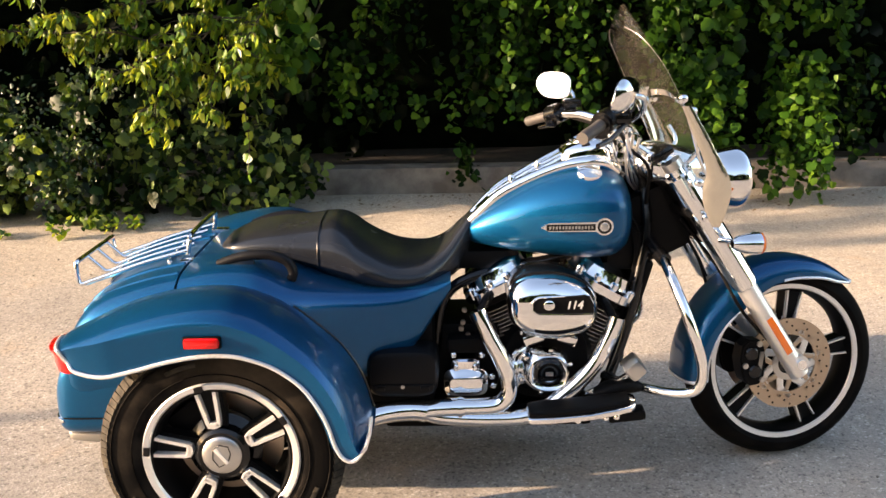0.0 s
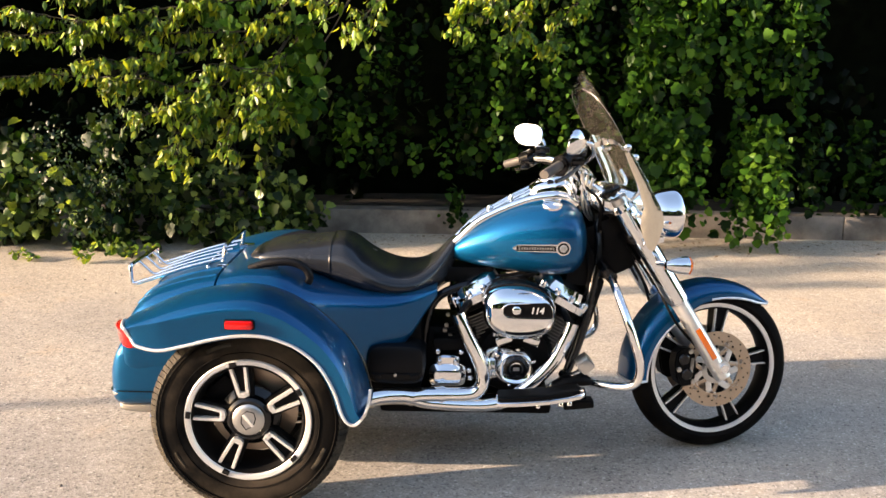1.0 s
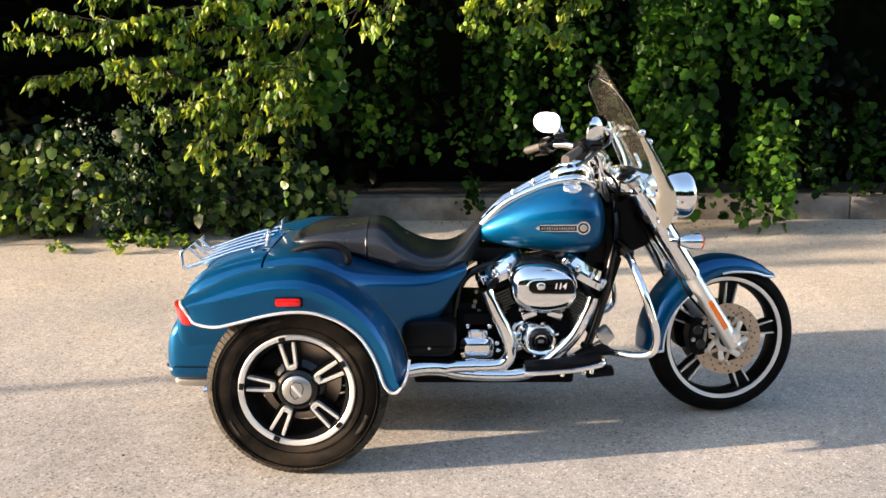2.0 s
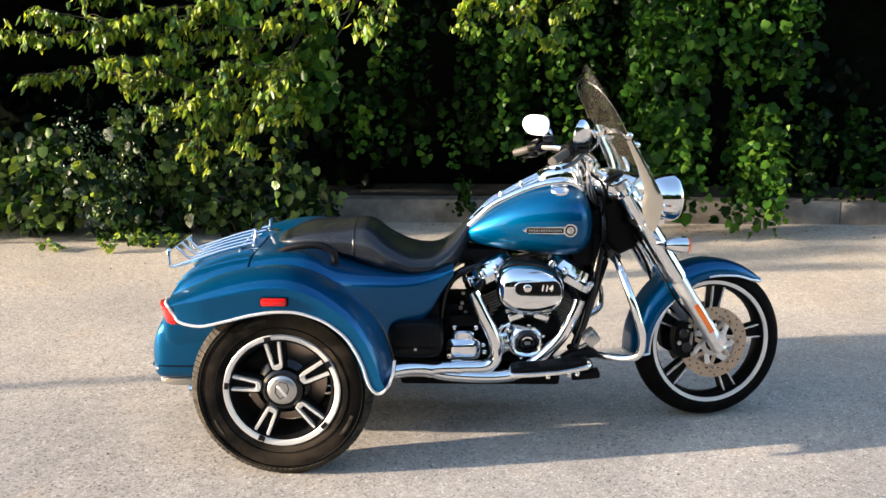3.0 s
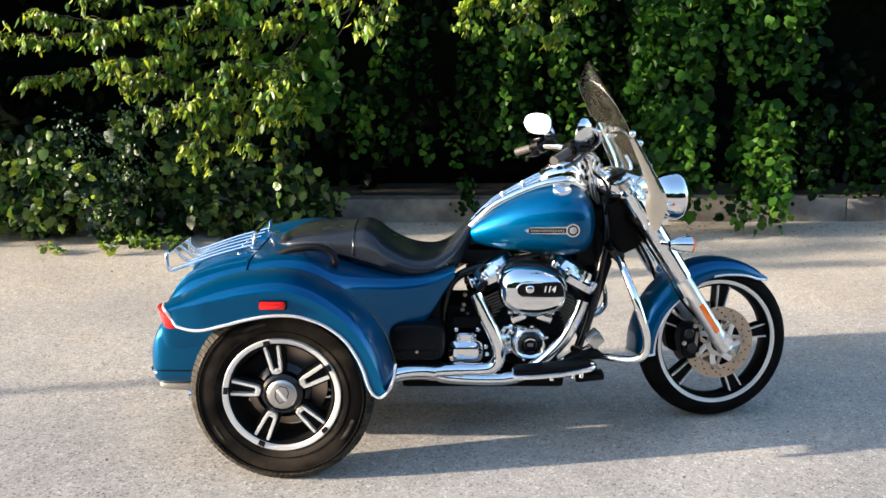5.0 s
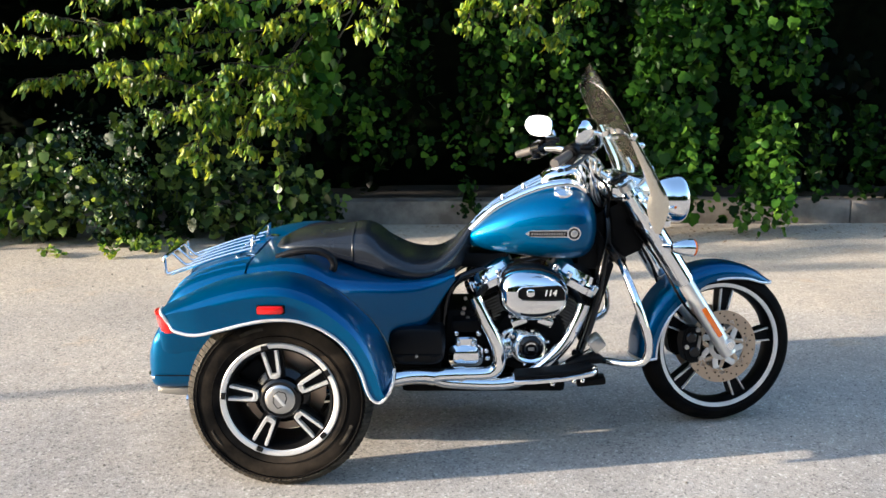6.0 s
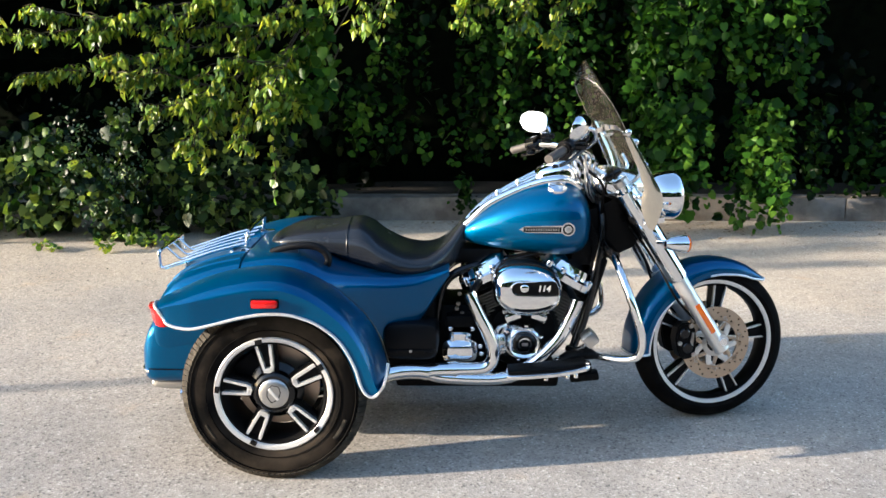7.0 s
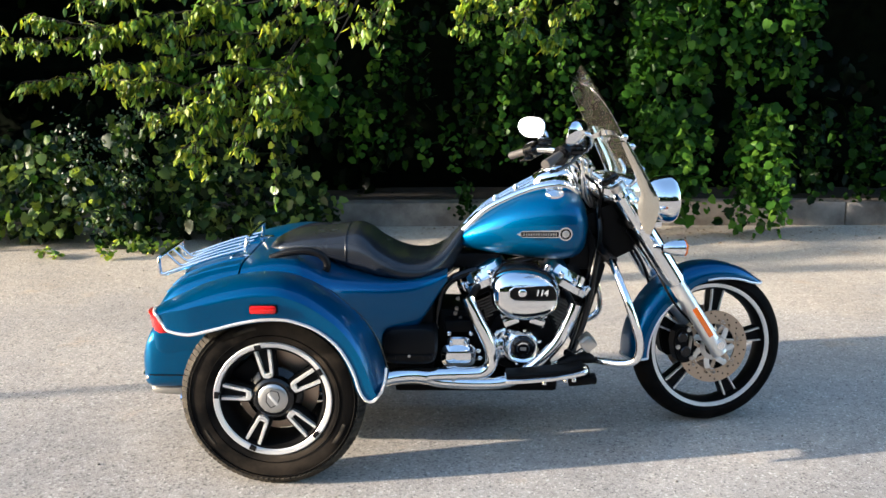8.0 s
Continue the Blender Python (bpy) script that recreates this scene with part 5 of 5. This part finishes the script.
for k in range(5):
    sm = fm @ Matrix.Rotation(radians(72 * k + 8.0), 4, "Z")
    spoke = part("spoke", plate([(0.04, -0.020), (0.13, -0.019), (0.236, -0.031), (0.236, 0.031), (0.13, 0.019), (0.04, 0.020)], -0.024, 0.024, sm, 0.004), MATTE, front_rim)
    for s in (-1, 1):
        for e in (-1, 1):
            part("spoke_face", strip([(0.128, 0.0155 * e), (0.16, 0.0185 * e), (0.20, 0.0225 * e), (0.238, 0.0265 * e)], 0.0070, 0.014 if s > 0 else -0.032, 0.032 if s > 0 else -0.014, sm), MACHINED, spoke, "machined bright spoke edge")
for s in (-1, 1):
    z = 0.068 * s
    disc = part("brake_disc", lathe([(0.100, z - 0.003), (0.147, z - 0.003), (0.147, z + 0.003), (0.100, z + 0.003)], 64, closed=True), ROTOR, wheel, "drilled steel brake disc", m=fm)
    part("disc_carrier", lathe([(0.035, z - 0.003), (0.055, z - 0.003), (0.055, z + 0.004), (0.035, z + 0.004)], 32, closed=True), SATIN, disc, m=fm)
    part("carrier_ring", lathe([(0.094, z - 0.002), (0.101, z - 0.002), (0.101, z + 0.004), (0.094, z + 0.004)], 48, closed=True), ROTOR, disc, m=fm)
    for k in range(7):
        a = radians(360 / 7 * k)
        pts = [(0.05 * math.cos(a - 0.35), 0.05 * math.sin(a - 0.35)), (0.085 * math.cos(a - 0.05), 0.085 * math.sin(a - 0.05)), (0.112 * math.cos(a + 0.32), 0.112 * math.sin(a + 0.32))]
        part("disc_arm", strip(pts, 0.024, z - 0.002, z + 0.003, fm), FORK, disc)
        pts = [(0.05 * math.cos(a + 0.45), 0.05 * math.sin(a + 0.45)), (0.085 * math.cos(a + 0.2), 0.085 * math.sin(a + 0.2)), (0.112 * math.cos(a - 0.1), 0.112 * math.sin(a - 0.1))]
        part("disc_arm", strip(pts, 0.017, z - 0.002, z + 0.003, fm), ROTOR, disc)
    for k in range(42):
        a = 2 * math.pi * k / 42
        r = 0.109 + 0.0135 * (k % 3)
        if s > 0:
            part("disc_hole", lathe([(0.0036, z + 0.0025), (0.0036, z + 0.0035), (0, z + 0.0035)], 8, Matrix.Translation((r * math.cos(a), r * math.sin(a), 0))), BLACK, disc, m=fm)
    z0, z1 = (0.045, 0.100) if s > 0 else (-0.100, -0.045)
    cal = part("brake_caliper", plate([(-0.172, -0.018), (-0.180, 0.03), (-0.172, 0.075), (-0.150, 0.094), (-0.112, 0.090), (-0.098, 0.066), (-0.092, 0.02), (-0.096, -0.025), (-0.112, -0.052), (-0.142, -0.056), (-0.162, -0.042)], z0, z1, fm, 0.006), MATTE, wheel, "black four-piston brake caliper")
    for px, py in ((-0.145, 0.050), (-0.132, -0.008)):
        part("piston_cover", lathe([(0.0, 0.096 * s), (0.022, 0.096 * s), (0.022, 0.106 * s), (0.017, 0.110 * s), (0.0, 0.110 * s)], 20, Matrix.Translation((px, py, 0))), BLACK, cal, m=fm)
    part("caliper_plate", box((-0.112, 0.024, 0.102 * s), (0.014, 0.062, 0.004), 0.002, pose(0, 0, 0, 0, 0, -8)), FIN, cal, m=fm)
    for px, py in ((-0.106, -0.036), (-0.118, 0.080), (-0.164, 0.012)):
        part("caliper_bolt", lathe([(0.009, 0.098 * s), (0.009, 0.106 * s), (0, 0.107 * s)], 12, Matrix.Translation((px, py, 0))), SATIN, cal, m=fm)
part("axle_nut", lathe([(0.014, 0.09), (0.014, 0.145), (0.010, 0.150), (0.0, 0.146)], 16), CHROME, wheel, m=fm)

# front fender: a tunnel round the upper rear of the wheel
rings = []
for q in np.linspace(0, 1, 44):
    a = radians(50 + (186 - 50) * q)
    top = 0.340 + 0.004 * math.sin(math.pi * q) + 0.010 * max(0, q - 0.8) * 5 - 0.006 * max(0, 1 - q * 6)
    lipr = float(np.interp(50 + 136 * q, [50, 58, 80, 105, 118, 132, 153, 186], [0.322, 0.300, 0.283, 0.274, 0.262, 0.256, 0.270, 0.288]))
    wid = 0.092 - 0.035 * max(0, 1 - q * 4) ** 2
    sec = [(lipr, -wid), (lipr + (top - lipr) * 0.35, -wid - 0.002), (lipr + (top - lipr) * 0.75, -wid * 0.90), (lipr + (top - lipr) * 0.96, -wid * 0.55), (top, 0.0)]
    sec = sec + [(r, -w) for r, w in reversed(sec[:-1])]
    ring = spline([(r * math.cos(a), r * math.sin(a), -w) for r, w in sec], 4)
    rings.append(ring)
inner = [[v - Vector((v.x, v.y, 0)).normalized() * 0.006 + Vector((0, 0, -math.copysign(0.004, v.z) if abs(v.z) > 0.02 else 0)) for v in r] for r in rings]
ff = part("front_fender", loft([r + list(reversed(k)) for r, k in zip(rings, inner)]), PAINT, trike, "teal-blue front fender", m=fm, sharp=50)
for idx in (0, -1):
    part("fender_trim", tube([r[idx] for r in rings[:16]], 0.005, 8, straight=True), TRIM, ff, "silver edge trim", m=fm)
    part("fender_trim", tube([r[idx] for r in rings[26:]], 0.004, 8, straight=True), TRIM, ff, "silver edge trim", m=fm)
part("fender_trim", tube(rings[-1], 0.005, 8, straight=True), TRIM, ff, "silver edge trim", m=fm)
part("fender_trim", tube(rings[0], 0.005, 8, straight=True), TRIM, ff, "silver edge trim", m=fm)

# fork
UP = Vector((-0.543, 0, 0.84))
for s in (-1, 1):
    foot = Vector((1.665, 0.118 * s, 0.30))
    fork = part("fork_leg", tube([STEER @ (foot + UP * 0.012), STEER @ (foot + UP * 0.03), STEER @ (foot + UP * 0.40)], 0.031, 20, straight=True), FORK, trike, "satin aluminium fork slider")
    part("axle_clamp", tube([(1.647, 0.095 * s, 0.348), (1.647, 0.100 * s, 0.348), (1.647, 0.143 * s, 0.348), (1.647, 0.147 * s, 0.348)], 0.027, 20, straight=True), FORK, fork, m=STEER)
    part("axle_cap", tube([(1.647, 0.146 * s, 0.348), (1.647, 0.156 * s, 0.348)], 0.015, 16, straight=True), CHROME, fork, m=STEER)
    part("fork_reflector", box(foot + UP * 0.17 + Vector((0, 0.030 * s, 0)), (0.021, 0.008, 0.135), 0.003, pose(0, 0, 0, 0, -32.9, 0)), AMBER, fork, "orange fork reflector", m=STEER)
    part("fork_cover", tube([STEER @ (foot + UP * 0.37), STEER @ (foot + UP * 0.765)], 0.041, 20, straight=True), CHROME, fork, "chrome fork cover")
    part("fork_tube", tube([STEER @ (foot + UP * 0.75), STEER @ (foot + UP * 0.80)], 0.025, 16, straight=True), CHROME, fork)
    part("fork_cap", tube([STEER @ (foot + UP * 0.79), STEER @ (foot + UP * 0.815)], 0.030, 16, straight=True), SATIN, fork)
    part("fork_dust_seal", tube([STEER @ (foot + UP * 0.36), STEER @ (foot + UP * 0.385)], 0.037, 20, straight=True), CHROME, fork)
    # caliper hose
    part("brake_hose", tube([STEER @ Vector((1.56, 0.10 * s, 0.42)), STEER @ Vector((1.47, 0.10 * s, 0.52)), STEER @ Vector((1.40, 0.06 * s, 0.66)), STEER @ Vector((1.30, 0.03 * s, 0.80))], 0.005, 8), MATTE, fork)
for d, hx, hz in ((0.64, 0.075, 0.035), (0.83, 0.07, 0.03)):
    c = Vector((1.645, 0, 0.31)) + UP * d
    part("triple_clamp", box(c, (hx, 0.285, hz), 0.012, pose(0, 0, 0, 0, -32.9, 0)), BLACK, trike, m=STEER)
part("fork_shroud", box(Vector((1.66, 0, 0.31)) + UP * 0.66, (0.06, 0.20, 0.30), 0.02, pose(0, 0, 0, 0, -32.9, 0)), BLACK, trike, "black fork shroud", m=STEER)

part("fork_nacelle", loft([oval((x, 0.03, z), (0, 1, 0), (0.35, 0, 1), w, h, 28, 2.6) for x, z, w, h in ((1.140, 0.995, 0.06, 0.025), (1.160, 0.990, 0.105, 0.048), (1.215, 0.975, 0.135, 0.062), (1.29, 0.955, 0.138, 0.066), (1.36, 0.935, 0.11, 0.056), (1.395, 0.925, 0.06, 0.03))]), CHROME, trike, "chrome fork nacelle", m=STEER)
# headlight
hm = STEER @ Matrix.Translation((1.445, 0, 0.918)) @ pose(0, 0, 0, 0, 90, 0)
lamp = part("headlight", lathe([(0.0, -0.085), (0.03, -0.082), (0.062, -0.066), (0.083, -0.034), (0.090, -0.008), (0.0945, 0.016), (0.0965, 0.028), (0.0970, 0.036), (0.0955, 0.046), (0.091, 0.054), (0.083, 0.058)], 40), CHROME, trike, "chrome round headlight bucket", m=hm)
part("headlight_lens", lathe([(0.084, 0.056), (0.06, 0.063), (0.03, 0.067), (0.0, 0.068)], 36), LENS, lamp, m=hm)
part("reflector", lathe([(0.082, 0.054), (0.05, 0.02), (0.02, 0.01), (0.0, 0.01)], 36), CHROME, lamp, m=hm)
part("headlight_mount", box((1.40, 0, 0.83), (0.10, 0.06, 0.05), 0.012), CHROME, lamp, m=STEER)

# front indicators
for s in (-1, 1):
    im = STEER @ Matrix.Translation((1.408, 0.245 * s, 0.752)) @ pose(0, 0, 0, 0, 92, 0)
    sig = part("turn_signal", lathe([(0.0, -0.052), (0.012, -0.05), (0.022, -0.035), (0.029, -0.01), (0.033, 0.02), (0.033, 0.03)], 28), CHROME, trike, "chrome bullet turn signal", m=im)
    part("turn_lens", lathe([(0.0315, 0.028), (0.031, 0.038), (0.022, 0.046), (0.0, 0.049)], 28), AMBER, sig, "amber turn lens", m=im)
    part("signal_stalk", tube([(1.40, 0.235 * s, 0.75), (1.37, 0.16 * s, 0.75), (1.365, 0.12 * s, 0.75)], 0.010, 10), CHROME, sig, m=STEER)

# -- windscreen --
FACE = Matrix.Translation(AXLE_F) @ Matrix.Rotation(radians(12.0), 4, Vector((-math.sin(RAKE), 0, math.cos(RAKE)))) @ Matrix.Translation(-AXLE_F)


def screen_point(u, v):
    """u across from -1 to 1, v up from 0 to 1."""
    half = float(np.interp(v, [0, 0.12, 0.3, 0.45, 0.6, 0.75, 0.88, 0.95, 1.0], [0.113, 0.13, 0.16, 0.173, 0.175, 0.165, 0.138, 0.110, 0.058]))
    x0 = 1.3587 - 0.1527 * v - 0.0843 * v * v + 0.8 * max(0.0, 0.3 - v) ** 2
    z0 = 0.870 + 0.5704 * v
    sweep = 0.0194
    return Vector((x0 - sweep * u * u, half * u, z0 - (0.02 + 0.05 * v ** 4) * u * u))


grid = [[screen_point(u, v) for u in np.linspace(-1, 1, 33)] for v in np.linspace(0, 1, 30)]
back = [[p + Vector((-0.0025, 0, -0.0015)) for p in r] for r in grid]
screen = part("windscreen", loft([r + list(reversed(b)) for r, b in zip(grid, back)]), SCREEN, trike, "clear tall touring windscreen", m=FACE, sharp=60)
screen.visible_shadow = False
for s in (-1, 1):
    # flat polished side plates that widen downwards to the fork
    yy = 0.17 if s < 0 else 0.15
    back_x = 0.0 if s < 0 else -0.034
    edges = spline([(1.236, 1.262, 1.185), (1.268, 1.304, 1.115), (1.300, 1.343, 1.045), (1.313, 1.371, 0.995), (1.306, 1.383, 0.955), (1.310, 1.380, 0.915), (1.326, 1.370, 0.872), (1.340, 1.362, 0.845)], 4)
    rows = []
    for e in edges:
        wide = e.y - e.x
        face = [Vector((e.x + wide * (u + 1) / 2, -0.16 * wide * (1 - u * u), e.z - 0.95)) for u in np.linspace(-1, 1, 9)]
        rows.append(face + [p + Vector((0, 0.004, 0)) for p in reversed(face)])
    plate_m = Matrix.Translation((back_x * 0.15, s * (yy + 0.022), 0.95)) @ pose(0, 0, 0, 7 * -s, 0, 6 * s) @ Matrix.Diagonal((1, -s, 1, 1))
    bracket = part("screen_bracket", loft(rows), POLISHED, screen, "polished windscreen bracket", m=plate_m, sharp=50)
    for k, (px, pz) in enumerate(((1.268, 1.185), (1.296, 1.150), (1.325, 0.945), (1.352, 0.842))):
        part("bracket_knob", lathe([(0.0, -0.012), (0.012, -0.010), (0.014, 0.0), (0.012, 0.012), (0.007, 0.016), (0.0, 0.017)], 14, Matrix.Translation((px + back_x, s * (yy + 0.018), pz)) @ (TO_SIDE if s < 0 else pose(0, 0, 0, -90))), CHROME, bracket)
    part("bracket_arm", tube([(1.345 + back_x, s * yy, 1.065), (1.33, s * 0.13, 1.02), (1.30, s * 0.11, 0.98)], 0.008, 10), CHROME, bracket)
    part("screen_edge_strip", tube([FACE @ (screen_point(0.97 * s, v) + Vector((0, 0, 0))) for v in np.linspace(0.0, 0.52, 10)], 0.005, 8), CHROME, screen)
    for v in (0.12, 0.52):
        b0 = screen_point(0.72 * s, v)
        part("screen_bolt", lathe([(0.012, 0), (0.012, 0.008), (0.006, 0.012), (0, 0.012)], 14, FACE @ Matrix.Translation(b0) @ pose(0, 0, 0, 0, 60, 0)), CHROME, screen)
    part("screen_clamp", box((1.345, 0.13 * s, 0.90), (0.04, 0.03, 0.04), 0.01), CHROME, screen, m=FACE)
for s in (-1, 1):
    part("screen_rim", tube([FACE @ screen_point(s, v) for v in np.linspace(0.55, 1.0, 14)], 0.0007, 8, straight=True), FIN, screen)
band = [[FACE @ (screen_point(u, v) + Vector((dx, 0, 0))) for v, dx in ((0.535, -0.010), (0.565, -0.010), (0.565, -0.016), (0.535, -0.016))] for u in np.linspace(-0.97, 0.97, 17)]
part("screen_band", loft(band), CHROME, screen, "chrome cross band")

# -- handlebar --
TIPS = {-1: Vector((0.949, -0.47, 1.118)), 1: Vector((0.888, 0.445, 1.046))}
ROOTS = {-1: Vector((1.012, -0.372, 1.140)), 1: Vector((0.955, 0.355, 1.078))}
bar = part("handlebar", tube([TIPS[-1] * 0.85 + ROOTS[-1] * 0.15, ROOTS[-1], (1.082, -0.28, 1.132), (1.130, -0.16, 1.10), (1.145, -0.05, 1.07), (1.140, 0.05, 1.065), (1.105, 0.14, 1.080), (1.036, 0.24, 1.095), ROOTS[1], TIPS[1] * 0.85 + ROOTS[1] * 0.15], 0.0135, 14), CHROME, trike, "chrome handlebar")
for s in (-1, 1):
    part("riser_post", tube([(1.165, 0.055 * s, 0.96), (1.155, 0.055 * s, 1.0), (1.143, 0.055 * s, 1.062)], 0.020, 16), CHROME, bar)
    part("riser_clamp", tube([(1.143, 0.035 * s, 1.068), (1.143, 0.078 * s, 1.068)], 0.026, 16, straight=True), CHROME, bar)
    part("clutch_cable" if s > 0 else "throttle_cable", tube([(1.10, 0.25 * s, 1.10), (1.13, 0.20 * s, 1.01), (1.165, 0.13 * s, 0.95), (1.185, 0.06 * s, 0.90)], 0.006, 8), CHROME, bar)
part("bar_cover", loft([oval((1.150, y, 1.045), (0.55, 0, 0.84), (-0.84, 0, 0.55), a, b, 20, 3) for y, a, b in ((-0.10, 0.012, 0.010), (-0.095, 0.034, 0.02), (0.0, 0.040, 0.024), (0.095, 0.034, 0.02), (0.10, 0.012, 0.010))]), CHROME, bar, "chrome bar cover")
for s in (-1, 1):
    part("bar_brace", tube([(1.085, 0.115 * s, 1.085), (1.18, 0.115 * s, 1.025), (1.27, 0.105 * s, 0.965)], 0.014, 14), CHROME, bar, "chrome handlebar brace")
    part("brace_bolt", lathe([(0.016, 0.0), (0.016, 0.012), (0.009, 0.018), (0.0, 0.018)], 14, Matrix.Translation((1.20, 0.13 * s, 1.012)) @ (TO_SIDE if s < 0 else pose(0, 0, 0, -90))), CHROME, bar)
    for k in range(3):
        part("braided_line", tube([(1.12 + 0.018 * k, 0.16 * s, 1.09 - 0.01 * k), (1.125 + 0.012 * k, 0.135 * s, 1.0), (1.14 + 0.012 * k, 0.10 * s, 0.94), (1.17 + 0.01 * k, 0.05 * s, 0.90)], 0.0042, 8), SATIN, bar)
part("riser", box((1.145, 0, 1.045), (0.055, 0.14, 0.07), 0.016), CHROME, bar)
for s in (-1, 1):
    tip, root = TIPS[s], ROOTS[s]
    d = root - tip
    part("grip", tube([tip, tip + d * 0.04, tip + d * 0.5, root], 0.0162, 18, straight=True), RUBGREY, bar, "grey-brown rubber grip")
    part("grip_flange", tube([root - d * 0.05, root + d * 0.03], 0.027, 18, straight=True), BLACK, bar)
    part("switch_housing", tube([root + d * 0.03, root + d * 0.10, root + d * 0.40, root + d * 0.46], 0.032, 16, straight=True), BLACK, bar, "black switch housing")
    part("lever_perch", box(root + d * 0.3 + Vector((0.035, 0, 0.005)), (0.06, 0.045, 0.035), 0.012), BLACK, bar)
    part("lever", tube([root + d * 0.3 + Vector((0.06, 0, 0)), root + Vector((0.055, 0.0, -0.01)), tip + d * 0.5 + Vector((0.05, 0, -0.02)), tip + Vector((0.04, 0, -0.02))], 0.007, 10), BLACK, bar)
    part("reservoir", box(root + d * 0.55 + Vector((0.03, 0, 0.028)), (0.06, 0.05, 0.028), 0.010), BLACK, bar, "black brake reservoir")
    part("switch_pod", box(root + d * 0.2 + Vector((-0.012, 0, -0.022)), (0.04, 0.045, 0.045), 0.012), BLACK, bar)
    part("cable", tube([root + d * 0.4 + Vector((0.02, 0, -0.01)), (1.12, 0.19 * s, 1.05), (1.19, 0.14 * s, 0.98), (1.20, 0.07 * s, 0.86)], 0.0055, 8), MATTE, bar)


def mirror(s, c, yaw):
    mm = Matrix.Translation(c) @ pose(0, 0, 0, 0, 13, yaw) @ pose(0, 0, 0, 90, 0, -90)

    def ring(k, z):
        return [Vector((p.x * (1.0 - 2.2 * max(0.0, -p.y)) + 0.30 * max(0.0, -p.y), p.y, z)) for p in oval((0, 0, 0), (1, 0, 0), (0, 1, 0), 0.066 * k, 0.046 * k, 32, 2.7)]

    body = part("mirror", loft([ring(0.35, -0.034), ring(0.75, -0.027), ring(0.97, -0.012), ring(1.0, 0.0), ring(0.97, 0.003)]), CHROME, trike, "chrome rear-view mirror", m=mm)
    part("mirror_glass", loft([ring(0.93, 0.0005), ring(0.93, 0.0045), ring(0.5, 0.005)]), MIRROR, body, m=mm)
    return body


ml = mirror(1, (0.975, 0.45, 1.170), 58)
part("mirror_stem", tube([(0.99, 0.325, 1.085), (1.02, 0.36, 1.10), (1.045, 0.43, 1.12), (1.035, 0.455, 1.15), (1.01, 0.462, 1.168)], 0.0075, 10), CHROME, ml)
mr = mirror(-1, (1.052, -0.45, 1.227), -28)
part("mirror_stem", tube([(1.07, -0.33, 1.14), (1.10, -0.35, 1.15), (1.115, -0.40, 1.18), (1.105, -0.44, 1.215), (1.075, -0.45, 1.222)], 0.0075, 10), CHROME, mr)
